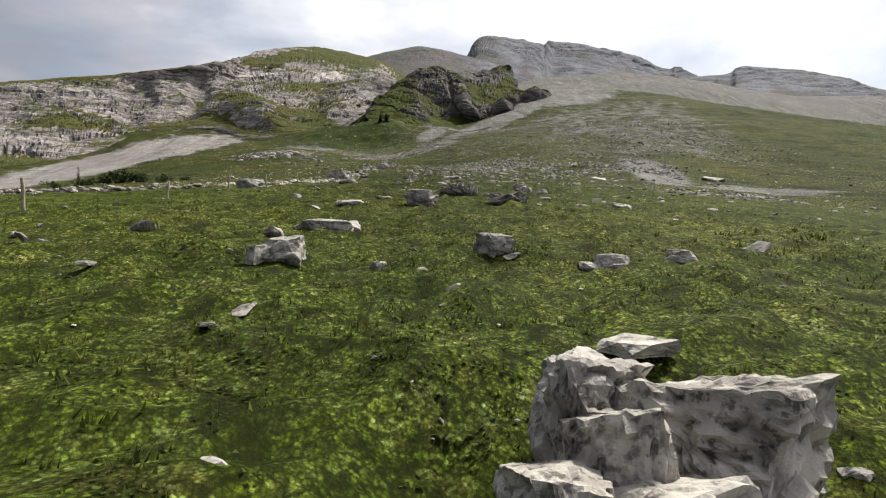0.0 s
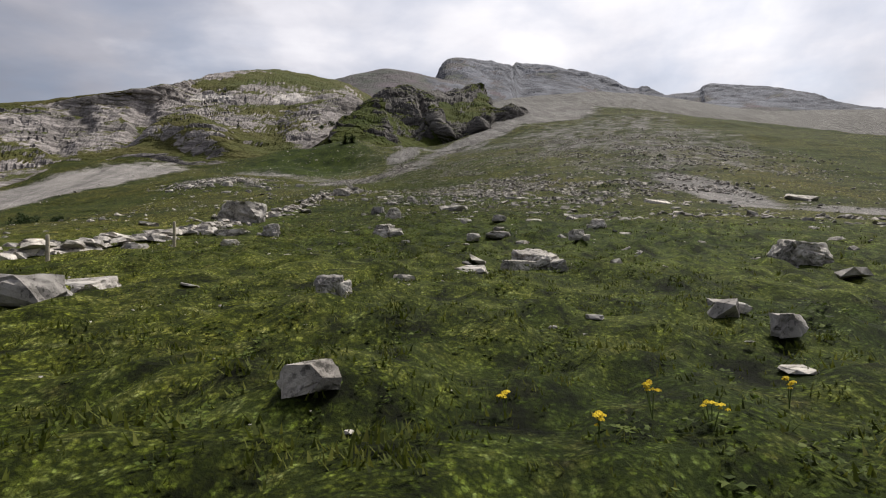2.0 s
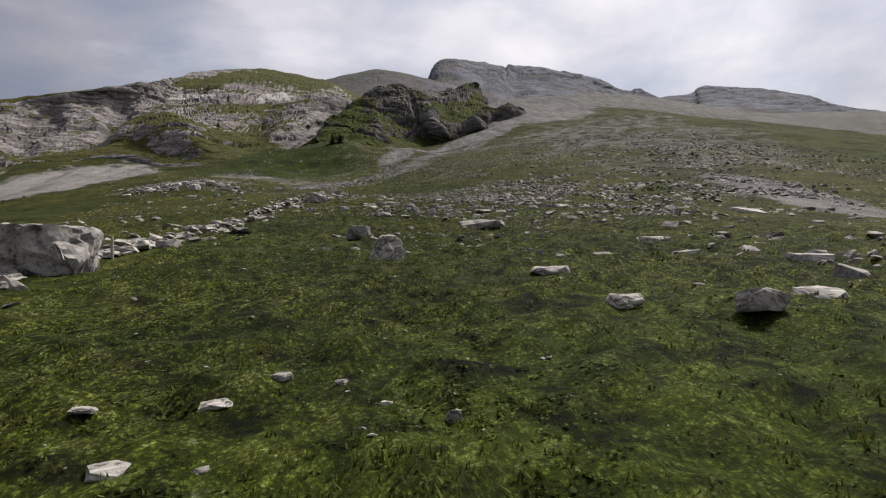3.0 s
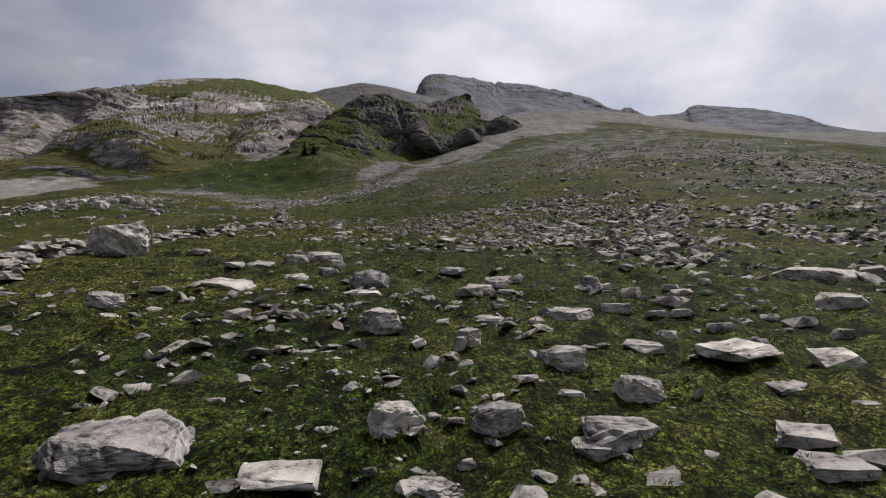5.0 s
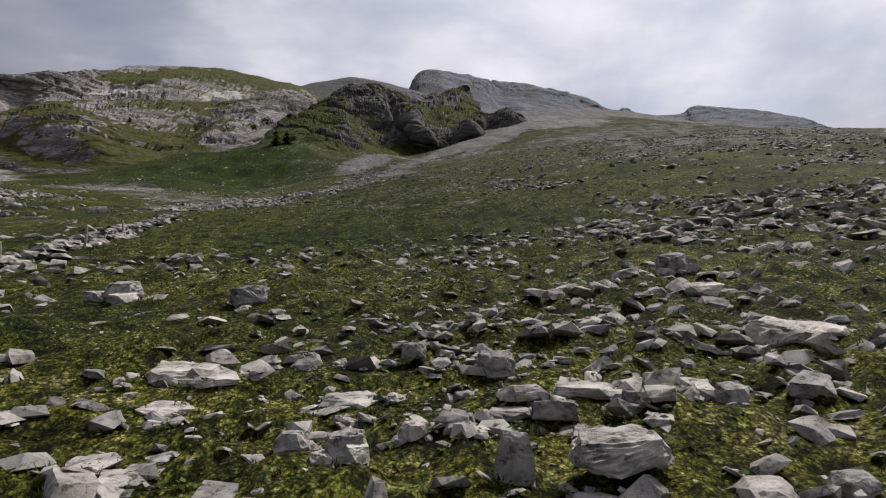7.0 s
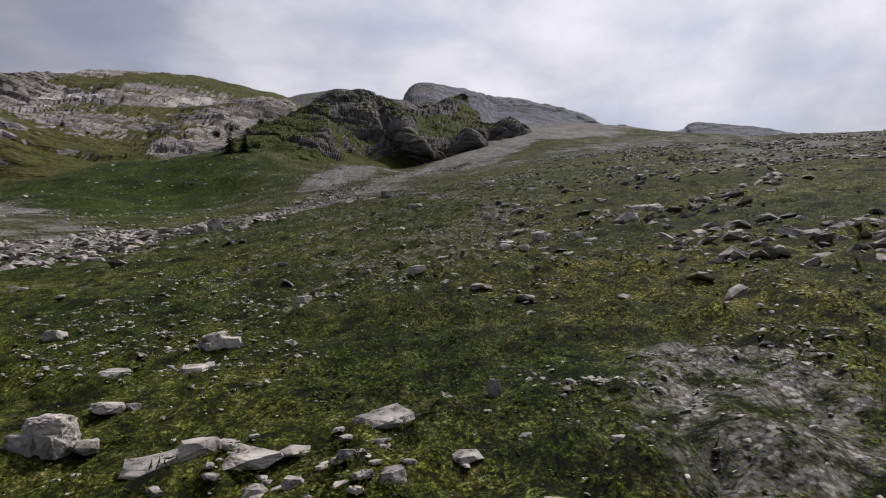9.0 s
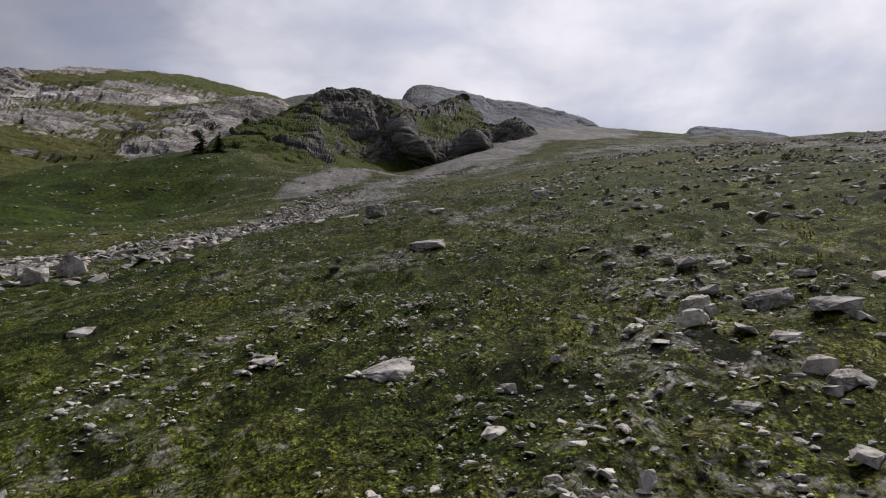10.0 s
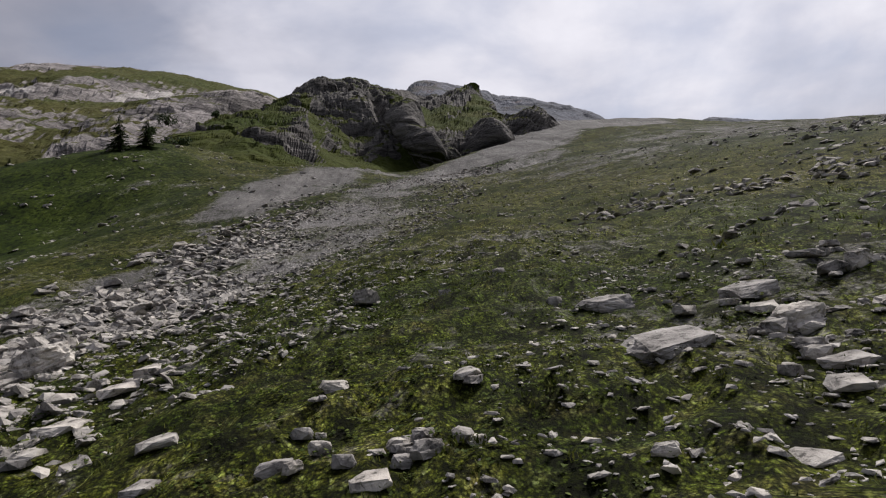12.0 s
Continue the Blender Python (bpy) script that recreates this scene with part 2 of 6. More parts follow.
# blue tint and weak contrast paint distance haze into the rock colour
PEAK = far_material("hazy_peak_rock", (0.125, 0.130, 0.150), (0.085, 0.092, 0.080), 0.35)


def leaf_material(name, dark, mid, light):
    m, t, bsdf, place = material(name)
    r = node(t, "ShaderNodeNewGeometry").outputs["Random Per Island"]
    n1 = noise_tex(t, place, 1.6, 5.0, 0.7)
    f = maths(t, "ADD", maths(t, "MULTIPLY", r, 0.5), maths(t, "MULTIPLY", maths(t, "SUBTRACT", n1, 0.35), 1.7))
    t.links.new(ramp(t, f, (0.1, dark), (0.5, mid), (0.9, light)), bsdf.inputs["Base Color"])
    bsdf.inputs["Roughness"].default_value = 0.7
    # thin leaves: light comes through, and shading leans towards the sky
    lift = node(t, "ShaderNodeVectorMath", operation="MULTIPLY_ADD")
    t.links.new(node(t, "ShaderNodeNewGeometry").outputs["Normal"], lift.inputs[0])
    lift.inputs[1].default_value, lift.inputs[2].default_value = (0.8, 0.8, 0.8), (0, 0, 0.3)
    unit = node(t, "ShaderNodeVectorMath", operation="NORMALIZE")
    t.links.new(lift.outputs[0], unit.inputs[0])
    t.links.new(unit.outputs[0], bsdf.inputs["Normal"])
    thin = node(t, "ShaderNodeBsdfTranslucent")
    t.links.new(bsdf.inputs["Base Color"].links[0].from_socket, thin.inputs["Color"])
    both = node(t, "ShaderNodeMixShader", Fac=0.3)
    t.links.new(bsdf.outputs[0], both.inputs[1])
    t.links.new(thin.outputs[0], both.inputs[2])
    t.links.new(both.outputs[0], t.nodes["Material Output"].inputs[0])
    return m


BLADE = leaf_material("grass_blade", (0.010, 0.014, 0.002), (0.044, 0.056, 0.008), (0.115, 0.120, 0.026))
NEEDLE = leaf_material("spruce_needle", (0.012, 0.022, 0.008), (0.022, 0.036, 0.012), (0.040, 0.055, 0.020))
LEAF = leaf_material("herb_leaf", (0.008, 0.014, 0.002), (0.042, 0.062, 0.010), (0.125, 0.150, 0.040))


def plain(name, colour, rough, scale):
    m, t, bsdf, place = material(name)
    n = noise_tex(t, place, scale, 5.0, 0.65)
    t.links.new(ramp(t, n, (0.3, tuple(0.6 * c for c in colour)), (0.7, tuple(1.3 * c for c in colour))), bsdf.inputs["Base Color"])
    bsdf.inputs["Roughness"].default_value = rough
    bump(t, bsdf, n, 0.5, 0.02)
    return m


WOOD = plain("weathered_post_wood", (0.30, 0.27, 0.21), 0.85, 14.0)
BARK = plain("bark", (0.07, 0.055, 0.045), 0.9, 6.0)
PETAL = plain("yellow_petal", (0.65, 0.47, 0.03), 0.6, 30.0)
STALK = plain("green_stalk", (0.08, 0.11, 0.03), 0.7, 20.0)


# ---- noise and lofting ----
def hashed(ix, iy, iz, seed):
    h = (ix * 374761393 + iy * 668265263 + iz * 2147483647 + seed * 974711) & 0xFFFFFFFF
    h = ((h ^ (h >> 13)) * 1274126177) & 0xFFFFFFFF
    return ((h ^ (h >> 16)) & 0xFFFF) / 65535.0


def value_noise(p, seed=0):
    q = np.floor(p).astype(np.int64)
    f = p - q
    f = f * f * (3 - 2 * f)
    total = 0.0
    for dx in (0, 1):
        for dy in (0, 1):
            for dz in (0, 1):
                w = (f[:, 0] if dx else 1 - f[:, 0]) * (f[:, 1] if dy else 1 - f[:, 1]) * (f[:, 2] if dz else 1 - f[:, 2])
                total = total + w * hashed(q[:, 0] + dx, q[:, 1] + dy, q[:, 2] + dz, seed)
    return total * 2 - 1


def fbm(p, size, octaves=4, seed=0, ridged=False):
    total, amp, norm = 0.0, 1.0, 0.0
    p = np.asarray(p, float) / size
    for o in range(octaves):
        n = value_noise(p + 17.3 * o, seed + o)
        total = total + amp * ((1 - 2 * np.abs(n)) if ridged else n)
        norm += amp
        p, amp = p * 2.03, amp * 0.52
    return total / norm


def flat_fbm(x, y, size, octaves=4, seed=0):
    return fbm(np.stack([x, y, np.zeros_like(x) + 0.5], 1), size, octaves, seed)


def scrambled(ix, iy, iz, seed):
    h = (ix * 73856093 ^ iy * 19349663 ^ iz * 83492791 ^ seed * 2654435761) & 0xFFFFFFFF
    for k in (2246822519, 3266489917):
        h = ((h ^ (h >> 15)) * k) & 0xFFFFFFFF
    return ((h ^ (h >> 16)) & 0xFFFF) / 65535.0


def cells(p, seed):
    """Broken cells: distance to the nearest and the next seed point, and a number for each cell."""
    q = np.floor(p).astype(np.int64)
    d1, d2, tag = np.full(len(p), 9.0), np.full(len(p), 9.0), np.zeros(len(p))
    for dx in (-1, 0, 1):
        for dy in (-1, 0, 1):
            for dz in (-1, 0, 1):
                c = q + (dx, dy, dz)
                h = [scrambled(c[:, 0], c[:, 1], c[:, 2], seed + k) for k in (1, 2, 3, 4)]
                d = np.sqrt(((c + np.stack(h[:3], 1) - p) ** 2).sum(1))
                near = d < d1
                d2 = np.where(near, d1, np.minimum(d2, d))
                d1, tag = np.where(near, d, d1), np.where(near, h[3], tag)
    return d1, d2, tag


def weights(stations, q):
    """Four neighbours and their cubic weights, for smooth interpolation between uneven stations."""
    s = np.asarray(stations, float)
    q = np.clip(q, s[0], s[-1])
    i = np.clip(np.searchsorted(s, q, "right") - 1, 0, len(s) - 2)
    n = len(s)
    a, b, c, d = np.clip(i - 1, 0, n - 1), i, i + 1, np.clip(i + 2, 0, n - 1)
    h = s[c] - s[b]
    f = (q - s[b]) / h
    h00, h10, h01, h11 = 2 * f**3 - 3 * f**2 + 1, f**3 - 2 * f**2 + f, -2 * f**3 + 3 * f**2, f**3 - f**2
    m0, m1 = h10 * h / np.maximum(s[c] - s[a], 1e-9), h11 * h / np.maximum(s[d] - s[b], 1e-9)
    return np.stack([a, b, c, d], 1), np.stack([-m0, h00 - m1, h01 + m0, m1], 1)


def smooth(a, b, v):
    f = np.clip((v - a) / (b - a), 0, 1)
    return f * f * (3 - 2 * f)


def blob(x, y, cx, cy, rx, ry, turn=0.0):
    """1 in the middle of a soft oval, 0 outside it."""
    c, s = math.cos(radians(turn)), math.sin(radians(turn))
    u, v = ((x - cx) * c + (y - cy) * s) / rx, (-(x - cx) * s + (y - cy) * c) / ry
    return 1 - smooth(0.45, 1.15, np.sqrt(u * u + v * v))


# ---- the lie of the land: cross-sections, each a height at every ACROSS ----
ACROSS = (-390, -270, -172.5, -108, -63, -33, -15, 0, 18, 42, 72, 120, 210, 360, 600)
SECTIONS = {}


def section(along, *heights):
    SECTIONS[along] = heights


section(-600, -90, -90, -90, -90, -90, -90, -90, -90, -90, -90, -90, -90, -90, -90, -90)
section(-90, -25.8, -25.8, -20.2, -14.1, -11.6, -11.1, -11.2, -11.4, -11.7, -12, -12.1, -15.5, -22.8, -29.2, -31)
section(-15, -11.1, -14.1, -9.1, -4.7, -2.2, -1.4, -1.4, -1.5, -2, -3, -4.1, -5.8, -10.1, -13.6, -12.3)
section(15, -5.2, -9.9, -5.4, -1.2, 0.9, 2.1, 2.4, 2.4, 1.5, -0.2, -1.2, -2.7, -5.4, -7.6, -4.8)
section(45, 0.8, -6, -1.7, 2.4, 4.9, 6.1, 6.8, 6.8, 5.2, 3.9, 2.2, 0.9, -0.6, -1.5, 2.8)
section(75, 7.2, -2, 2.2, 6.3, 9.1, 10.5, 10.9, 11.1, 10.4, 8.7, 6.8, 5.4, 4.5, 4.7, 10.6)
section(105, 14.2, 3.2, 6.4, 10.4, 13.5, 15, 15.5, 15.3, 15.1, 13.8, 12.1, 10.8, 9.9, 10.9, 18.5)
section(135, 22, 9.3, 10.8, 14.7, 18.1, 20.4, 21.3, 21, 20.5, 19.5, 18.5, 16.4, 15.9, 17.7, 26.5)
section(165, 30.5, 15.8, 15.1, 19.6, 22.8, 25.2, 26.1, 26.2, 26.7, 27.6, 26.8, 22, 22.6, 24.9, 34.7)
section(195, 39.9, 22.8, 19.8, 25, 28.5, 30.5, 31.7, 32.2, 33.6, 35.7, 36, 30.3, 30.5, 32.8, 42.9)
section(225, 50.6, 30.9, 25.8, 32.4, 35.7, 36.8, 37.7, 39, 41.2, 44.5, 45.6, 41.5, 39.2, 41.1, 51.3)
section(262.5, 57, 37.5, 35, 43.5, 47.5, 44.7, 45.6, 48.3, 50.8, 53.2, 55.8, 54.6, 50.8, 51.6, 62.1)
section(300, 63, 45, 48, 53.6, 54.9, 53.6, 54.2, 55.9, 59.1, 64.5, 67, 69, 63.5, 57, 45)
section(337.5, 69, 54, 61, 63.5, 64.5, 62.5, 67.1, 67.9, 69.4, 74, 76.5, 80, 75, 63, 49.5)
section(375, 75, 63, 79, 73.5, 80.5, 85, 80.2, 79.2, 78.4, 83.5, 87.2, 88.6, 86, 69, 54)
section(412.5, 82.5, 72, 91, 87, 84, 90, 90, 89.7, 88.6, 93, 99.0, 98.6, 97, 80, 58.5)
section(450, 90, 81, 87, 91.5, 105, 102, 96, 96.5, 98.5, 105.9, 112, 111.5, 111, 95, 63)
section(495, 97.5, 93, 97.5, 102, 122, 116, 103.5, 103.5, 106.5, 114, 124, 127, 127, 108, 69)
section(555, 112.5, 111, 114, 120, 142, 132, 123, 123, 126, 132, 143, 148, 146, 122, 78)
section(630, 127.5, 127.5, 135, 142.5, 150, 150, 150, 150, 153, 159, 169.5, 174, 172, 142, 90)
section(750, 142.5, 150, 165, 180, 187.5, 192, 192, 192, 192, 195, 202.5, 205.5, 198, 180, 135)
section(930, 180, 195, 210, 217.5, 225, 232.5, 237, 240, 243, 247.5, 252, 256.5, 265.5, 265.6, 225)
section(1140, 240, 255, 270, 277.5, 285, 292.5, 297, 300, 304.5, 309, 315, 321, 330, 333, 300)
section(1950, 300, 300, 300, 300, 300, 300, 300, 300, 300, 300, 300, 300, 300, 300, 300)
ALONG = sorted(SECTIONS)
TABLE = np.array([SECTIONS[a] for a in ALONG], float)


def height(x, y, rough=True):
    x, y = np.atleast_1d(np.asarray(x, float)), np.atleast_1d(np.asarray(y, float))
    ix, wx = weights(ACROSS, x)
    iy, wy = weights(ALONG, y)
    z = sum(wy[:, a] * wx[:, b] * TABLE[iy[:, a], ix[:, b]] for a in range(4) for b in range(4))
    if rough:
        z = z + 0.10 * flat_fbm(x, y, 1.5, 3, 5) + 0.26 * flat_fbm(x, y, 8.0, 3, 9)
        away = smooth(15, 80, np.abs(x)) + smooth(300, 390, y)
        z = z + np.clip(away, 0, 1) * 1.9 * flat_fbm(x, y, 34.0, 4, 21)
        z = z + 1.5 * smooth(300, 340, y) * flat_fbm(x, y, 15.0, 4, 25)
        z = z + np.clip(away, 0, 1) * 0.4 * flat_fbm(x * 0.28, y + 0.2 * x, 3.2, 3, 27) * smooth(420, 330, y)
        # tussocks of turf, rounded tops and sharp creases
        billow = np.abs(flat_fbm(x, y, 1.0, 2, 31)) + 0.5 * np.abs(flat_fbm(x, y, 0.55, 1, 33))
        z = z + 0.42 * (billow - 0.25) * smooth(45, 12, np.abs(x - 3))
        # the shoulder that the walk follows
        z = z + 0.25 * smooth(60, 20, np.abs(x)) * smooth(330, 290, y)
        # the hollow round the large boulder
        z = z - 0.42 * blob(x, y, 0.8, 2.6, 2.4, 2.2)
        # the lip above the gully
        z = z + 0.5 * blob(x, y, 8.0, 287, 5, 22, -14)
    return z


def fall_streaks(x, y, seed):
    """Streaks down the fall line of the right-hand slope, from about -1 to 1."""
    c, q = math.cos(radians(-24)), math.sin(radians(-24))
    return flat_fbm((x * c + y * q) / 5.0, (-x * q + y * c) / 34.0, 1.0, 4, seed)


def scree_cover(x, y):
    """How much of the ground is bare gravel, from 0 to 1."""
    m = 0.05 + 0.22 * smooth(200, 235, y) * smooth(60, 20, np.abs(x)) + 0.10 * smooth(40, 80, x) * smooth(120, 200, y)
    # grey scree combed down the slope under the summit
    m = m + (0.34 + 0.32 * fall_streaks(x, y, 141)) * blob(x, y, 95, 330, 75, 260, -24) * smooth(150, 210, y) * smooth(34, 75, x)
    for cx, cy, rx, ry, turn, k in (
            (-4, 402, 14, 26, 8, 0.95), (-4, 352, 9, 40, -9, 0.75), (52, 155, 9, 38, -8, 0.85), (68, 132, 24, 9, 10, 0.7),
            (16, 384, 14, 12, 0, 0.95), (44, 430, 20, 70, -30, 1.0), (-150, 285, 42, 120, -14, 1.0), (110, 560, 55, 130, -24, 1.0), (200, 760, 120, 150, -30, 0.9),
            (31, 365, 8, 34, -28, 0.6), (62, 300, 10, 90, -20, 0.48),
            (4, 222, 5, 14, -25, 0.36), (6.5, 206.5, 2.2, 4, -20, 0.5), (9.8, 252, 1.5, 8, -33, 0.5), (-7, 292, 9, 45, -10, 0.5), (1, 308, 9, 48, -17, 0.55), (14, 352, 9, 40, -20, 0.66), (-18, 238, 7, 10, -10, 0.4), (3, 240, 4, 9, -15, 0.36), (7, 256, 2, 6, 10, 0.5), (-62, 300, 22, 40, 20, 0.6),
            (-24, 256, 11, 20, -20, 0.75), (-38, 278, 15, 26, 25, 0.48), (-39, 225, 6, 60, 40, 0.3), (80, 270, 45, 40, 10, 0.48), (80, 370, 40, 50, 15, 0.5), (60, 205, 34, 26, 0, 0.42), (40, 335, 30, 40, -20, 0.46),
            (-65, 250, 26, 14, 10, 0.4)):
        m = np.maximum(m, k * blob(x, y, cx, cy, rx, ry, turn))
    m = np.maximum(m, 0.7 * smooth(540, 640, y))
    # the green pasture on the shoulder stays closed
    return m * (1 - 0.85 * pasture(x, y))


def pasture(x, y):
    return np.clip(1.25 * blob(x, y, 236, 450, 58, 300, -21) + 0.35 * fall_streaks(x, y, 151) * blob(x, y, 230, 440, 90, 330, -21), 0, 1) * smooth(140, 190, y)


def stone_cover(x, y):
    """How thickly loose stones lie, from 0 to 1."""
    m = 0.035 + 0.0 * x
    for cx, cy, rx, ry, turn, k in (
            (26, 162, 40, 34, 8, 0.8), (6, 168, 9, 18, 0, 0.95), (-6, 168, 9, 16, 0, 0.2), (3, 158, 9, 14, 0, 0.85), (-2, 150, 8, 10, 0, 0.4), (2, 126, 16, 20, 30, 0.22), (3, 98, 14, 20, 0, 0.16), (34, 92, 34, 12, 8, 0.55),
            (16, 125, 14, 10, 8, 0.45), (-5, 290, 12, 52, -12, 0.9), (1, 306, 10, 54, -17, 1.0), (13, 350, 11, 42, -20, 0.9), (-18, 238, 8, 12, -10, 0.8), (13, 274, 4, 6, 0, 0.8), (-4, 400, 14, 30, 8, 0.5), (24, 290, 12, 12, 0, 0.5),
            (8, 225, 5, 18, -25, 0.3), (14, 218, 7, 14, 0, 0.35), (11, 254, 3, 9, -33, 0.5), (-66, 248, 22, 14, 10, 0.9),
            (-23, 258, 9, 20, -20, 0.9), (68, 255, 62, 80, 0, 0.42), (-16, 120, 5, 60, 0, 0.12)):
        m = np.maximum(m, k * blob(x, y, cx, cy, rx, ry, turn))
    return m


def dry_cover(x, y):
    m = 0.10 + 0.2 * smooth(62, 105, y) + 0.14 * smooth(12, 30, np.abs(x))
    for cx, cy, rx, ry, turn, k in ((-60, 100, 50, 34, 10, 0.8), (-32, 68, 36, 45, 0, 0.7), (-45, 180, 40, 60, 0, 0.55), (70, 165, 70, 22, 20, 0.4), (100, 240, 34, 130, -18, 1.0), (60, 215, 22, 70, -10, 0.7),
                                    (0, 290, 24, 40, 0, 0.35), (30, 200, 30, 30, 0, 0.3)):
        m = np.maximum(m, k * blob(x, y, cx, cy, rx, ry, turn))
    return m


def lush_cover(x, y):
    """Where the turf is darker, from 0 to 1: lush grass, and the steep knoll's shade put into colour."""
    m = 0.25 * pasture(x, y)
    # the first oval puts the steep knoll's shade into its lush green
    for cx, cy, rx, ry, turn, k in ((-50, 345, 38, 62, 10, 1.0), (1, 60, 13, 24, 0, 0.5), (2, 36, 9, 12, 0, 0.3), (-8, 215, 12, 40, 0, 0.3), (-20, 50, 9, 30, 0, 0.2)):
        m = np.maximum(m, k * blob(x, y, cx, cy, rx, ry, turn))
    return m


def sheet(name, verts, faces, mat, smooth_shade=True, cover=None):
    me = bpy.data.meshes.new(name)
    verts, faces = np.asarray(verts, np.float32), np.asarray(faces, np.int32)
    k = faces.shape[1]
    me.vertices.add(len(verts))
    me.vertices.foreach_set("co", verts.ravel())
    me.loops.add(faces.size)
    me.loops.foreach_set("vertex_index", faces.ravel())
    me.polygons.add(len(faces))
    me.polygons.foreach_set("loop_start", np.arange(0, faces.size, k, dtype=np.int32))
    me.polygons.foreach_set("use_smooth", np.full(len(faces), smooth_shade))
    me.update(calc_edges=True)
    if cover is not None:
        att = me.attributes.new("cover", "FLOAT_COLOR", "POINT")
        att.data.foreach_set("color", np.asarray(cover, np.float32).ravel())
    me.materials.append(mat)
    return new(name, me)


def grid_faces(rows, cols):
    i = (np.arange(rows - 1)[:, None] * cols + np.arange(cols - 1)[None]).ravel()
    return np.stack([i, i + 1, i + cols + 1, i + cols], 1)


def build_ground():
    xs = np.concatenate([-np.geomspace(2100, 392, 8), np.arange(-390, -90, 4.0), np.arange(-90, -24, 1.5), np.arange(-24, -9, 0.65),
                         np.arange(-9, 12, 0.32), np.arange(12, 27, 0.65), np.arange(27, 90, 1.5), np.arange(90, 390, 4.0),
                         np.geomspace(392, 2100, 12)])
    ys = np.concatenate([-np.geomspace(1800, 18, 24), np.arange(-16, 2, 0.6), np.arange(2, 290, 0.44), np.arange(290, 300, 0.6), np.arange(300, 495, 1.5), np.arange(495, 750, 3.8),
                         np.arange(750, 1140, 12), np.geomspace(1150, 1950, 8)])
    gx, gy = (a.ravel() for a in np.meshgrid(xs, ys))
    z = height(gx, gy)
    scree, dry = scree_cover(gx, gy), dry_cover(gx, gy)
    cover = np.stack([scree, dry, lush_cover(gx, gy), smooth(-110, -60, gx)], 1)
    ob = sheet("ground", np.stack([gx, gy, z], 1), grid_faces(len(ys), len(xs)), GROUND, True, cover)
    att = ob.data.attributes.new("fresh", "FLOAT", "POINT")
    att.data.foreach_set("value", np.asarray(np.maximum(smooth(125, 55, gy) * np.clip(0.5 + 0.5 * smooth(0, -22, gx) - 0.45 * smooth(28, 45, gy) * smooth(14, 6, np.abs(gx)), 0, 1), 0.10 * smooth(190, 215, gy) * smooth(330, 290, gy)), np.float32))
    return tagged(ob, "alpine meadow slope of short grass breaking into grey scree", "ground", kind="structure")


build_ground()


# ---- cliffs, crag and far mountains ----
def column(*places):
    return [Vector(p) for p in places]


def loft(columns, across, up):
    """A smooth grid of points over control columns that run from foot to top."""
    c = np.array([[tuple(p) for p in col] for col in columns])
    iu, wu = weights(range(len(c)), np.linspace(0, len(c) - 1, across))
    iv, wv = weights(range(len(c[0])), np.linspace(0, len(c[0]) - 1, up))
    half = sum(wu[:, a, None, None] * c[iu[:, a]] for a in range(4))
    full = sum(wv[None, :, a, None] * half[:, iv[:, a]] for a in range(4))
    return full.transpose(1, 0, 2)


def normals(g):
    du, dv = np.gradient(g, axis=1), np.gradient(g, axis=0)
    n = np.cross(du, dv)
    return n / np.maximum(np.linalg.norm(n, axis=2, keepdims=True), 1e-6)


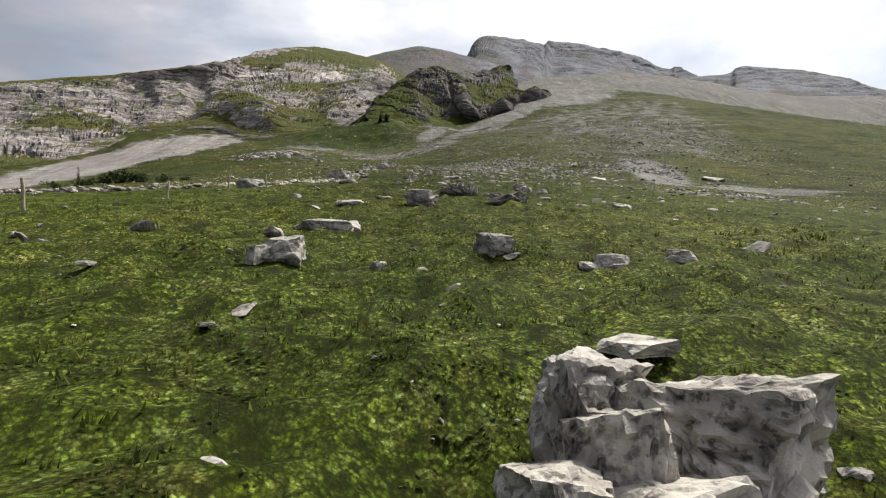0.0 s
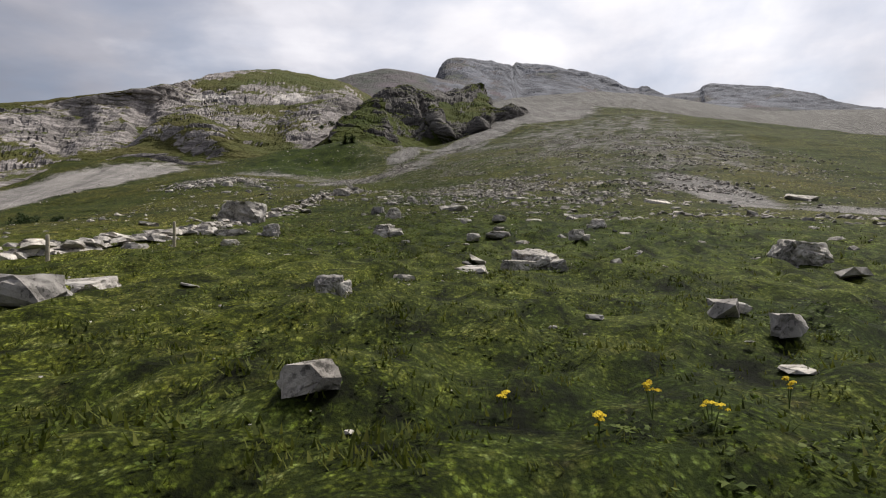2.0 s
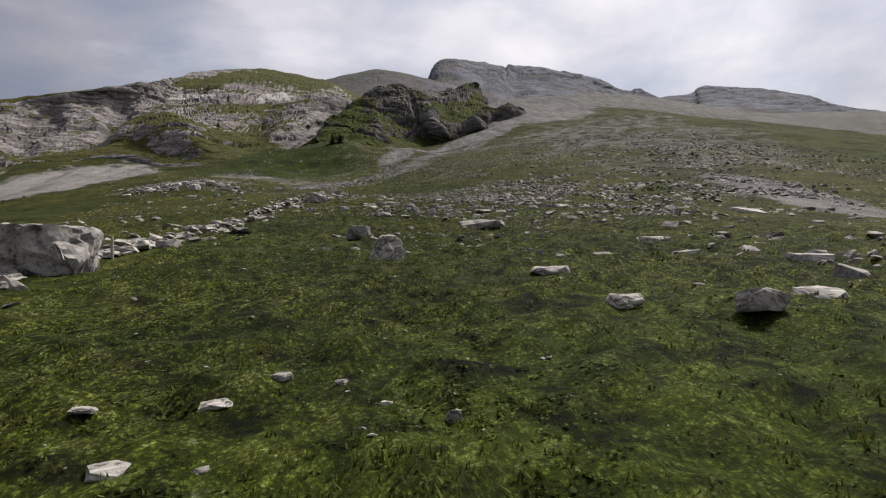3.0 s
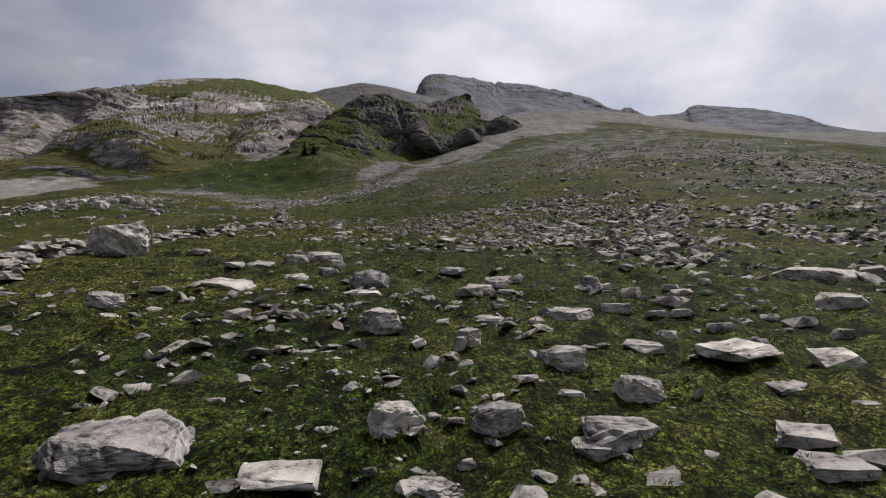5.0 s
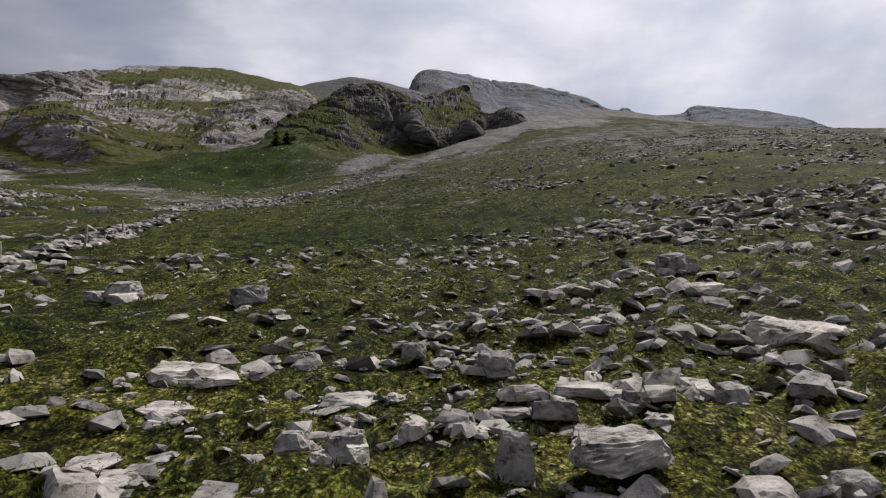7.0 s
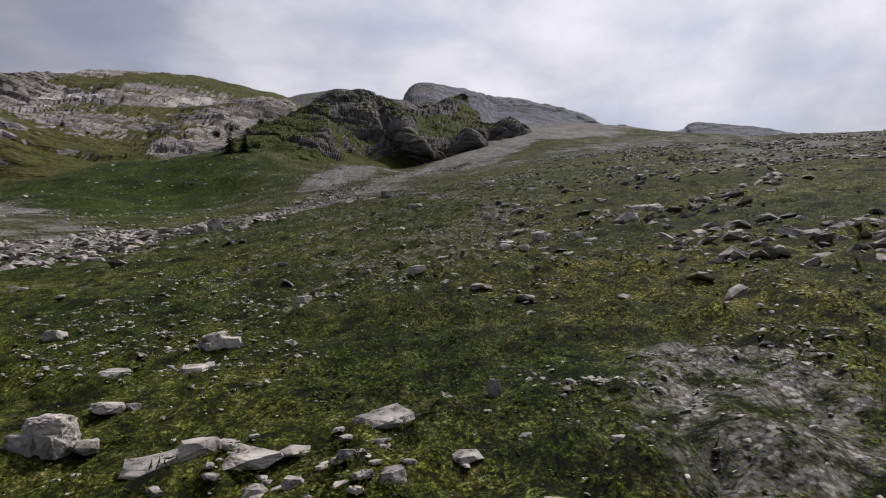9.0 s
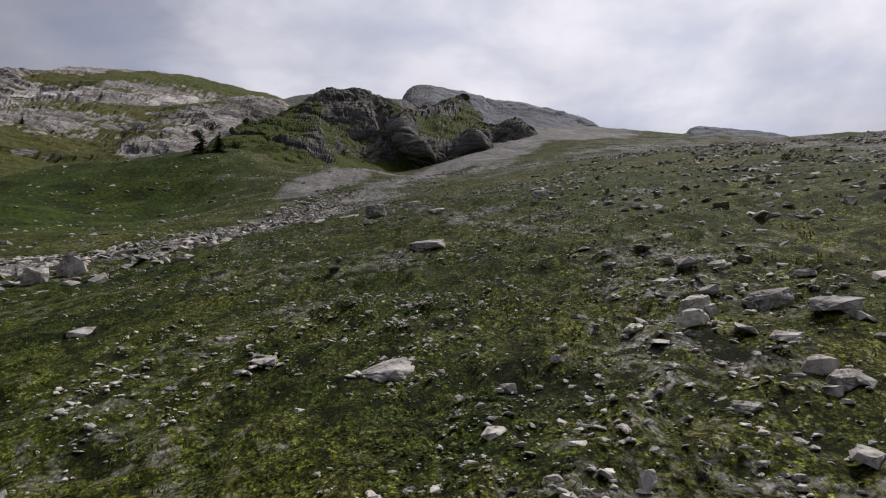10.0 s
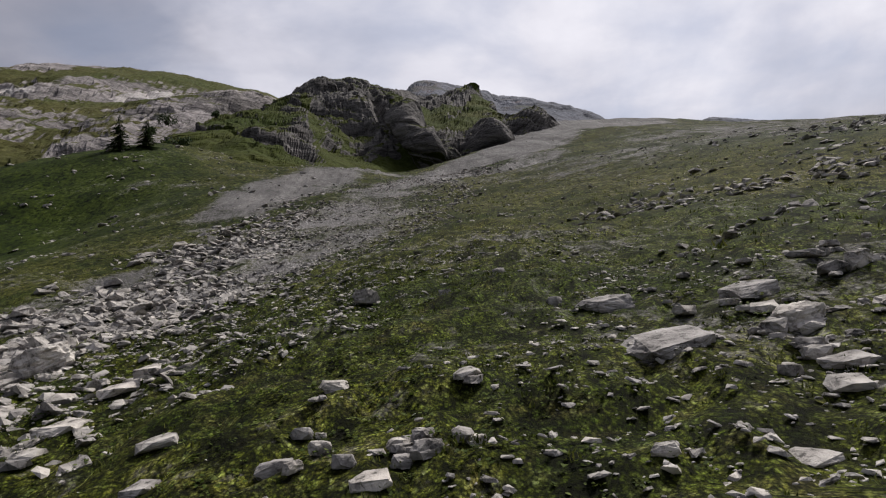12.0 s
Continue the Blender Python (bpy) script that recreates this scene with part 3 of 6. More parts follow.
def rock_slope(name, columns, across, up, mat, relief, grain, seed, label, category, bare=0.75, green=None, scree_at=None, push=None, lean=0.35, calm=0.0, blocky=1.0, beds=(0.42, 0.62, 1.7)):
    """A slope of broken rock: the loft, thrown up into ribs and ledges. green, scree_at, push: turf, gravel and metres outwards at (u, v), column and row."""
    g = loft(columns, across, up)
    n = normals(g)
    rows, cols = g.shape[:2]
    u, v = (a.ravel() for a in np.meshgrid(np.linspace(0, len(columns) - 1, cols), np.linspace(0, len(columns[0]) - 1, rows)))
    p = g.reshape(-1, 3)
    u = u + 0.35 * fbm(p, grain * 0.8, 3, seed + 70)
    v = v + 0.22 * fbm(p, grain * 0.8, 3, seed + 80)
    # tilted beds, split by joints into stepped blocks at two sizes, over broad ribs
    ribs = fbm(p * np.array([1.0, 0.6, 0.55]), grain * 1.1, 3, seed, True)
    bedded = np.stack([p[:, 0] + 0.25 * p[:, 2], p[:, 1] * 0.8, p[:, 2] - lean * p[:, 0] + 0.10 * p[:, 1]], 1)
    bedded = bedded + 0.10 * grain * np.stack([fbm(p, grain * 0.5, 3, seed + 11 + i) for i in range(3)], 1)
    steps, cracks = 0.0, 0.0
    for size, depth in ((0.55, 0.50), (0.22, 0.24), (0.09, 0.10)):
        d1, d2, tag = cells(bedded / (grain * size) * np.array(beds), seed + int(size * 100))
        steps = steps + depth * (tag - 0.5) * 2.0
        cracks = cracks + depth * np.exp(-((d2 - d1) / 0.10) ** 2)
    small = fbm(p, grain * 0.10, 3, seed + 60, True)
    rim = np.ones((rows, cols))
    rim *= smooth(0, 0.06, np.linspace(0, 1, rows))[:, None]
    rim *= (smooth(0, 0.05, np.linspace(0, 1, cols)) * smooth(0, 0.05, np.linspace(1, 0, cols)))[None]
    turf = np.clip(green(u, v), 0, 1) if green else np.zeros(len(p))
    bare_rock = 1 - 0.75 * turf
    d = relief * (0.45 * (ribs - ribs.mean()) + bare_rock * blocky * (0.62 * steps - 0.5 * cracks + 0.14 * small)) * (0.3 + 0.7 * rim.ravel()) * (0.35 + 0.65 * smooth(0.9, 1.5, v))
    d = d * (1 - calm * smooth(0.5, 0.72, np.linspace(0, 1, rows)))[:, None].repeat(cols, 1).ravel()
    if push:
        d = d + push(u, v) * rim.ravel() * smooth(0.95, 1.5, v)
    p = p + n.reshape(-1, 3) * d[:, None]
    steep = 1 - np.abs(normals(p.reshape(rows, cols, 3))[..., 2]).ravel()
    patch = fbm(p * np.array([1.0, 1.0, 1.5]), grain * 0.9, 4, seed + 90)
    rock = np.clip(bare + (steep - 0.3) * 1.6 + 0.8 * patch - turf, 0, 1)
    scree = scree_at(u, v) if scree_at else np.zeros(len(p))
    cover = np.stack([scree, np.zeros_like(rock), rock, np.ones_like(rock)], 1)
    ob = sheet(name, p, grid_faces(rows, cols), mat, False, cover)
    return tagged(ob, label, category, kind="structure")


def ovals(*spots):
    """A field over (u, v): each spot a soft oval (u, v, half width, half height, amount)."""
    def field(u, v):
        total = 0.0 * u
        for cu, cv, ru, rv, k in spots:
            total = total + k * blob(u, v, cu, cv, ru, rv)
        return total
    return field


def with_skirt(columns, front, back):
    """Sinks the foot into the ground in front, and closes the top behind."""
    out = []
    for col in columns:
        foot, top = col[0], col[-1]
        out.append([foot + Vector((0, -front, -front * 0.9))] + col + [top + Vector((0, back, -back * 0.08)), top + Vector((0, 2 * back, -back))])
    return out


CLIFF_COLUMNS = [
    column((-192, 240, 28), (-246, 308, 54), (-294, 368, 90), (-314, 391, 105)),
    column((-192, 278, 38), (-242, 348, 70), (-282, 405, 104), (-298, 428, 120)),
    column((-190, 315, 51), (-222, 368, 80), (-264, 435, 116), (-285, 470, 134)),
    column((-182, 352, 68), (-206, 398, 94), (-240, 465, 126), (-256, 494, 145)),
    column((-164, 382, 82), (-186, 435, 111), (-212, 495, 140), (-218, 506, 154)),
    column((-144, 393, 88), (-160, 450, 118), (-183, 525, 150), (-187, 540, 171)),
    column((-117, 387, 81), (-129, 426, 108), (-165, 544, 158), (-184, 625, 206)),
    column((-96, 387, 80), (-105, 420, 105), (-128, 510, 144), (-170, 706, 240)),
    column((-76, 393, 81), (-90, 458, 112), (-108, 555, 162), (-144, 766, 260)),
    column((-63, 428, 98), (-70, 480, 124), (-84, 570, 166), (-117, 812, 269)),
    column((-40, 510, 138), (-44, 555, 158), (-52, 600, 177), (-84, 866, 277)),
    column((-20, 560, 150), (-20, 610, 160), (-30, 680, 180), (-53, 900, 270)),
    column((20, 580, 140), (20, 640, 150), (10, 720, 170), (-6, 900, 238)),
]
rock_slope("cliff", with_skirt(CLIFF_COLUMNS, 9, 90), 380, 210, CLIFF, 6.5, 46, 3,
           "long pinkish-grey limestone cliff with grassy ledges and a green top", "cliff", 0.70, calm=0.6, lean=0.42,
           green=ovals((1.8, 3.95, 4.2, 0.5, 0.9), (9.4, 4.2, 2.1, 1.0, 0.6), (5.9, 1.5, 1.5, 0.9, 0.56), (7.5, 1.3, 1.1, 0.9, 0.7), (4.0, 0.9, 1.6, 0.4, 0.2), (11.5, 3.0, 1.2, 2.5, 0.5),
                       (6.6, 3.5, 1.4, 0.2, 0.55), (8.6, 2.75, 1.6, 0.12, 0.45), (5.4, 5.6, 9.0, 1.1, 0.6), (4.5, 0.9, 1.0, 0.3, 0.5)),
           scree_at=ovals((6.2, 3.15, 0.8, 0.13, 0.9), (8.6, 3.05, 0.9, 0.1, 0.6)),
           push=ovals((5.8, 1.5, 1.1, 0.8, 7.0), (4.6, 2.2, 0.35, 1.2, -6.0), (9.2, 2.3, 1.0, 0.7, 4.0), (3.4, 2.4, 0.35, 1.3, -5.0)))

CRAG_COLUMNS = [
    column((-40, 384, 84), (-45, 405, 92), (-52, 440, 102)),
    column((-31, 390, 86), (-39, 422, 100), (-50, 470, 119)),
    column((-21, 390, 86), (-32, 450, 114), (-42, 518, 142)),
    column((-12, 393, 86), (-22, 458, 116), (-36, 543, 155)),
    column((-6, 408, 90), (-18, 488, 129), (-27, 558, 166)),
    column((-2, 426, 93), (-8, 502, 130), (-18, 567, 173)),
    column((9, 444, 96), (3, 502, 132), (-3, 573, 176)),
    column((20, 454, 94), (14, 488, 124), (9, 570, 172)),
    column((30, 462, 102), (22, 472, 118), (20, 582, 174)),
    column((44, 474, 108), (38, 488, 123), (46, 645, 197)),
    column((54, 488, 112), (51, 502, 129), (75, 668, 208)),
    column((72, 520, 129), (70, 537, 144), (72, 578, 160)),
    column((105, 564, 148), (102, 570, 154), (94, 570, 158)),
]
rock_slope("crag", with_skirt(CRAG_COLUMNS, 8, 38), 330, 230, CRAG, 5.0, 36, 7,
           "dark jagged limestone crag with green turf on its ledges", "crag", 0.66, calm=0.35, lean=-0.45, blocky=1.25, beds=(0.62, 0.62, 1.35),
           green=ovals((0.8, 1.7, 1.3, 1.2, 0.9), (2.7, 2.0, 1.1, 0.4, 0.5), (2.6, 2.75, 1.3, 0.35, 0.7), (2.4, 1.25, 1.5, 0.25, 0.5), (6.6, 1.15, 1.0, 0.35, 1.0), (7.15, 1.6, 0.35, 0.6, 1.0), (8.5, 2.3, 0.5, 0.22, 0.9),
                       (10.4, 2.45, 0.7, 0.2, 0.9), (9.4, 2.15, 0.7, 0.12, 0.8), (4.9, 1.35, 0.9, 0.4, 0.9), (4.3, 2.0, 0.25, 0.8, 0.7), (6, 4.3, 8.0, 0.8, 0.6), (11.6, 2.75, 0.6, 0.2, 0.7)),
           push=ovals((5.5, 2.6, 1.2, 0.40, 3.0), (5.7, 1.85, 0.7, 0.32, -5.0), (7.6, 2.1, 0.42, 0.42, 7.0), (6.8, 2.3, 0.3, 0.6, -5.0), (7.75, 1.6, 0.5, 0.6, 5.0),
                      (9.0, 1.55, 0.35, 0.4, -5.0), (9.85, 1.55, 0.5, 0.5, 7.0), (10.8, 1.6, 0.28, 0.45, -5.0), (11.6, 1.8, 0.7, 0.6, 6.0), (9.7, 2.72, 0.5, 0.26, 5.0), (8.5, 2.5, 0.5, 0.4, -4.0),
                      (2.4, 1.5, 0.9, 0.22, 2.5)))


def mountain(name, crest, drop, near, across, up, relief, grain, seed, label, turf=0.1):
    columns = []
    for x, y, z in crest:
        f = (y - near) / y
        columns.append(column((x * f, y * f, z * f - drop), (x * (f + 1) / 2, y * (f + 1) / 2, z * (f + 1) / 2 - drop * 0.42), (x, y, z), (x * 1.05, y * 1.08, z - near * 0.3)))
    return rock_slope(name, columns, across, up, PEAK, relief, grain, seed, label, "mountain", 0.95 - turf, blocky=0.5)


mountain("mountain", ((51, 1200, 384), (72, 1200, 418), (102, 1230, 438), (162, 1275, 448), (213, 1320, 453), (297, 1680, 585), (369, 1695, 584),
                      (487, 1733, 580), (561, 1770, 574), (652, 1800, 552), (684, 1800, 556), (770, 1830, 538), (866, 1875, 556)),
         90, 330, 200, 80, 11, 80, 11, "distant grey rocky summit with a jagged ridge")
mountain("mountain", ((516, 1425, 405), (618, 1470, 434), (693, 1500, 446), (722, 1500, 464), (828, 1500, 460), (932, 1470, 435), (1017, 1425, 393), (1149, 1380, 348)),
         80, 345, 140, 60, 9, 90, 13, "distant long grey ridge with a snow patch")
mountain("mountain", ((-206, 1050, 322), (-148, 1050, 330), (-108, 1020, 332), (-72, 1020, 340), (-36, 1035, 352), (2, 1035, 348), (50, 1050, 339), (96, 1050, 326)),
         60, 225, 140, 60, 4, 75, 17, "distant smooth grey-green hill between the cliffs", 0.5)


# ---- stones ----
def part(name, verts, faces, mat, parent, label="", smooth_shade=False):
    ob = sheet(name, verts, faces, mat, smooth_shade)
    ob.parent = parent
    if label:
        tagged(ob, label)
    return ob


def hull_points(points):
    bm = bmesh.new()
    for p in points:
        bm.verts.new(p)
    res = bmesh.ops.convex_hull(bm, input=bm.verts)
    loose = {g for g in res["geom_interior"] + res["geom_unused"] if isinstance(g, bmesh.types.BMVert)}
    bmesh.ops.delete(bm, geom=list(loose), context="VERTS")
    bmesh.ops.triangulate(bm, faces=bm.faces)
    bm.verts.ensure_lookup_table()
    bm.verts.index_update()
    v = np.array([tuple(p.co) for p in bm.verts])
    f = np.array([[w.index for w in face.verts] for face in bm.faces])
    bm.free()
    return v, f


def prism_points(r, top, sides, crown, rings=3):
    """Corners of a broken block, one unit each way: a many-cornered foot, a smaller top and a few high points."""
    points = []
    for z, k in ((-0.5, 1.0), (r.uniform(-0.2, 0.1), 1.06), (0.43, top))[::(1 if rings == 3 else 2)]:
        spin = r.uniform(0, 6.28)
        for i in range(sides):
            a = spin + (i + r.uniform(-0.33, 0.33)) * 6.2832 / sides
            c, q = math.cos(a), math.sin(a)
            reach = k * 0.5 / max(abs(c), abs(q)) ** 0.62 * r.uniform(0.84, 1.0)
            points.append((c * reach, q * reach, z + r.uniform(-0.07, 0.07)))
    for _ in range(crown):
        points.append((r.uniform(-0.3, 0.3) * top, r.uniform(-0.3, 0.3) * top, 0.5))
    return points


def fitted(v):
    lo, hi = v.min(0), v.max(0)
    return (v - (lo + hi) / 2) / (hi - lo)


def hull_stone(seed, flat):
    """A loose stone one unit wide, flattened into a slab."""
    r = random.Random(seed)
    v, f = hull_points(prism_points(r, r.uniform(0.6, 0.95), r.choice((4, 4, 5)), 0, 2))
    return fitted(v) * np.array([1, r.uniform(0.6, 0.9), flat]), f


def finer(v, f):
    """Splits every triangle into four."""
    e = np.sort(np.concatenate([f[:, [0, 1]], f[:, [1, 2]], f[:, [2, 0]]]), 1)
    u, back = np.unique(e, axis=0, return_inverse=True)
    back = back.ravel()
    mid = v[u].mean(1)
    n, k = len(f), len(v)
    a, b, c = back[:n] + k, back[n:2 * n] + k, back[2 * n:] + k
    return np.concatenate([v, mid]), np.concatenate([np.stack([f[:, 0], a, c], 1), np.stack([f[:, 1], b, a], 1), np.stack([f[:, 2], c, b], 1), np.stack([a, b, c], 1)])


def point_normals(v, f):
    n = np.cross(v[f[:, 1]] - v[f[:, 0]], v[f[:, 2]] - v[f[:, 0]])
    out = np.zeros_like(v)
    for i in range(3):
        np.add.at(out, f[:, i], n)
    return out / np.maximum(np.linalg.norm(out, axis=1, keepdims=True), 1e-9)


def weathered(v, f, levels, rough, seed):
    """Breaks a block's faces up: split along beds and joints into stepped pieces, chipped edges, pits."""
    for k in range(levels):
        v, f = finer(v, f)
        if k < 2:
            v = v + point_normals(v, f) * (fbm(v, 0.4, 2, seed + k) * rough * (0.8 - 0.3 * k))[:, None]
    n = point_normals(v, f)
    side = 0.3 + 0.7 * np.sqrt(np.clip(1 - n[:, 2] ** 2, 0, 1))
    r = random.Random(seed)
    lean = np.array([[1, 0, 0.3 * r.uniform(-1, 1)], [0, 1, 0.3 * r.uniform(-1, 1)], [0.25 * r.uniform(-1, 1), 0.25 * r.uniform(-1, 1), 1]])
    q = v @ lean + 0.05 * np.stack([fbm(v, 0.3, 2, seed + 5 + i) for i in range(3)], 1)
    d = rough * (0.5 * fbm(v, 0.25, 4, seed + 1, True) + 0.4 * fbm(v, 0.07, 3, seed + 2))
    for size, depth in ((0.42, 1.0), (0.17, 0.42)) if levels > 2 else ((0.42, 0.8),):
        d1, d2, tag = cells(q * np.array([1, 1, 2.1]) / size, seed)
        d = d + side * rough * depth * (1.5 * (tag - 0.6) - 1.1 * np.exp(-((d2 - d1) / 0.07) ** 2))
    return v + n * d[:, None], f


SHAPES = [hull_stone(100 + i, 0.12 + 0.02 * (i % 10)) for i in range(24)]
def chip_stone(seed):
    """A thin flake of stone with a blunt, uneven outline."""
    r = random.Random(seed)
    turn, thick = r.uniform(0, 6.283), r.uniform(0.07, 0.18)
    points = []
    for i in range(5):
        a, reach = turn + (i + r.uniform(-0.42, 0.42)) * 1.2566, r.uniform(0.26, 0.60)
        x, y = math.cos(a) * reach, math.sin(a) * reach * 0.75
        points.append((x, y, r.uniform(-0.02, 0.03)))
        if i % 2 == 0:
            points.append((x * 0.8, y * 0.8, thick))
    return hull_points(points + [(0, 0, -0.1)])


FINE = [weathered(v, f, 1, 0.05, 900 + i) for i, (v, f) in enumerate(SHAPES)]
CHIPS = [chip_stone(500 + i) for i in range(20)]
STONE_LABELS = {"b": "pale grey limestone boulder half sunk in the turf", "s": "flat pale limestone slab lying in the grass",
                "w": "upright weathered limestone block standing in the grass"}
COUNT = [0]


def block(r, seed, shape, level, wide, deep, tall, gain=1.0):
    """One angular block with a flat, slightly tilted top."""
    top = {"s": r.uniform(0.88, 1.0), "b": r.uniform(0.74, 0.96), "w": r.uniform(0.45, 0.65)}[shape]
    v, f = hull_points(prism_points(r, top, 4 if shape == "s" else 5, 0 if shape == "s" else 1))
    v = fitted(v)
    v[:, 2] += r.uniform(-0.16, 0.16) * v[:, 0] + r.uniform(-0.22, 0.06) * v[:, 1]
    v = fitted(v) * np.array([1, deep / wide, tall / wide])
    v, f = weathered(v, f, level, {"s": 0.016, "b": 0.032, "w": 0.040}[shape] * gain, seed)
    return v * wide, f


def boulder(x, y, wide, deep, tall, turn, shape, level=2):
    """A boulder of its own, its foot sunk in the ground; the larger ones have split into stepped blocks."""
    COUNT[0] += 1
    seed = 1000 + COUNT[0] * 7
    r = random.Random(seed)
    tall = tall * {"s": 0.62, "b": 0.8, "w": 1.0}[shape]
    full = tall * 1.35
    # it lies with the slope
    h = height([x, x + 0.6, x - 0.6, x, x], [y, y, y, y + 0.6, y - 0.6], False)
    slope = Vector((0, 0, 1)).rotation_difference(Vector((h[2] - h[1], h[4] - h[3], 1.2))).to_matrix().to_4x4()
    z = float(height([x], [y])[0]) + tall * (0.10 if shape == "s" else 0.24)
    m = Matrix.Translation((x, y, z)) @ slope @ Matrix.Rotation(radians(turn), 4, "Z")
    if shape == "b" and level > 2 and r.random() < 0.35:
        ob = new("boulder")
        ob.matrix_world = m
        lead = r.choice((-1, 1))
        v, f = block(r, seed, "b", level, wide * 0.8, deep * 0.85, full, 1.3)
        part("block", v + (lead * 0.1 * wide, 0.07 * deep, 0), f, BOULDER, ob)
        for k in range(2):
            w, h = r.uniform(0.38, 0.55), r.uniform(0.5, 0.82)
            v, f = block(r, seed + 3 + k, "s", level, wide * w, deep * r.uniform(0.5, 0.7), full * h, 1.5)
            part("block", v + ((-lead, lead)[k] * (0.5 - w / 2) * wide, -r.uniform(0.1, 0.24) * deep, -full * (1 - h) / 2), f, BOULDER, ob)
        return tagged(ob, "pale limestone boulder split into blocks in the turf", "boulder", "boulders on the slope")
    v, f = block(r, seed, shape, level, wide, deep, full, 1.3 if level > 2 else 1.0)
    ob = sheet("boulder", v, f, BOULDER, False)
    ob.matrix_world = m
    return tagged(ob, STONE_LABELS[shape], "boulder", "boulders on the slope")


LOOSE = []


def cobble(x, y, wide, deep, tall, turn):
    """A smaller stone, kept for the joined rubble."""
    LOOSE.append((x, y, wide, deep, tall, turn))


def lay_cobbles():
    vs, fs, start = [], [], 0
    for k, (x, y, wide, deep, tall, turn) in enumerate(LOOSE):
        r = random.Random(3000 + k)
        v, f = block(r, 3000 + k, "b", 2, wide, deep, tall)
        c, q = math.cos(radians(turn)), math.sin(radians(turn))
        v = v @ np.array([[c, q, 0], [-q, c, 0], [0, 0, 1]]) + (x, y, float(height([x], [y])[0]) + 0.22 * tall)
        vs.append(v)
        fs.append(f + start)
        start += len(v)
    tagged(sheet("rubble", np.concatenate(vs), np.concatenate(fs), RUBBLE, False), "grey limestone stones half sunk in the grass", "rubble", kind="stuff")


def split_boulder(*blocks):
    """A large boulder broken into blocks, each from (x0, y0, z0) to (x1, y1, z1)."""
    cx, cy = blocks[0][0], blocks[0][1]
    cz = float(height([cx], [cy])[0])
    ob = new("boulder")
    ob.location = (cx, cy, cz)
    for i, (x0, y0, z0, x1, y1, z1) in enumerate(blocks):
        r = random.Random(40 + i)
        v, f = block(r, 60 + i, "s", 4, 1.03 * (x1 - x0), 1.06 * (y1 - y0), z1 - z0, 3.2)
        v = v @ np.array([[0.995, 0.1, 0.05], [-0.1, 0.995, 0], [-0.05, 0, 1]])
        part("block", v + ((x0 + x1) / 2 - cx, (y0 + y1) / 2 - cy, (z0 + z1) / 2 - cz), f, BOULDER, ob)
    return tagged(ob, "large pale limestone boulder split into stepped blocks in the grass", "boulder", "boulders on the slope")


def dark_outcrop(x, y, turn, blocks):
    """Dark weathered beds standing out of the turf; blocks: offsets, width, depth, height and tilt of each."""
    ob = new("rock_outcrop")
    ob.matrix_world = Matrix.Translation((x, y, float(height([x], [y])[0]))) @ Matrix.Rotation(radians(turn), 4, "Z")
    for i, (dx, dy, wide, deep, tall, tilt) in enumerate(blocks):
        r = random.Random(140 + i)
        v, f = block(r, 160 + i, "s", 4, wide, deep, tall, 2.6)
        m = np.array(Matrix.Rotation(radians(tilt), 3, "Y") @ Matrix.Rotation(radians(-12), 3, "X"))
        part("block", v @ m.T + (dx, dy, 0.24 * tall), f, BOULDER if i == 3 else DARK_STONE, ob)
    return tagged(ob, "dark jagged limestone outcrop with tilted beds in the grass", "outcrop", "dark outcrops in the meadow")


def turns(n, rng, tilt):
    """Rotations: any heading, tilted by up to about `tilt` radians."""
    a, bx, by = rng.uniform(0, 2 * np.pi, n), rng.normal(0, tilt, n), rng.normal(0, tilt, n)
    ca, sa, cx, sx, cy, sy = np.cos(a), np.sin(a), np.cos(bx), np.sin(bx), np.cos(by), np.sin(by)
    one, nul = np.ones(n), np.zeros(n)
    rz = np.stack([ca, -sa, nul, sa, ca, nul, nul, nul, one], 1).reshape(-1, 3, 3)
    rx = np.stack([one, nul, nul, nul, cx, -sx, nul, sx, cx], 1).reshape(-1, 3, 3)
    ry = np.stack([cy, nul, sy, nul, one, nul, -sy, nul, cy], 1).reshape(-1, 3, 3)
    return rx @ ry @ rz


def joined(name, shapes, place, size, turn, pick, mat, smooth_shade=False):
    vs, fs, start = [], [], 0
    for k, (v, f) in enumerate(shapes):
        w = np.nonzero(pick == k)[0]
        if not len(w):
            continue
        p = np.einsum("nij,vj->nvi", turn[w], v) * size[w, None, None] + place[w, None]
        vs.append(p.reshape(-1, 3))
        fs.append((f[None] + (np.arange(len(w)) * len(v))[:, None, None] + start).reshape(-1, f.shape[1]))
        start += len(w) * len(v)
    return sheet(name, np.concatenate(vs), np.concatenate(fs), mat, smooth_shade)


def path_x(y):
    return np.interp(y, [p[1][1] for p in PATH], [p[1][0] for p in PATH])


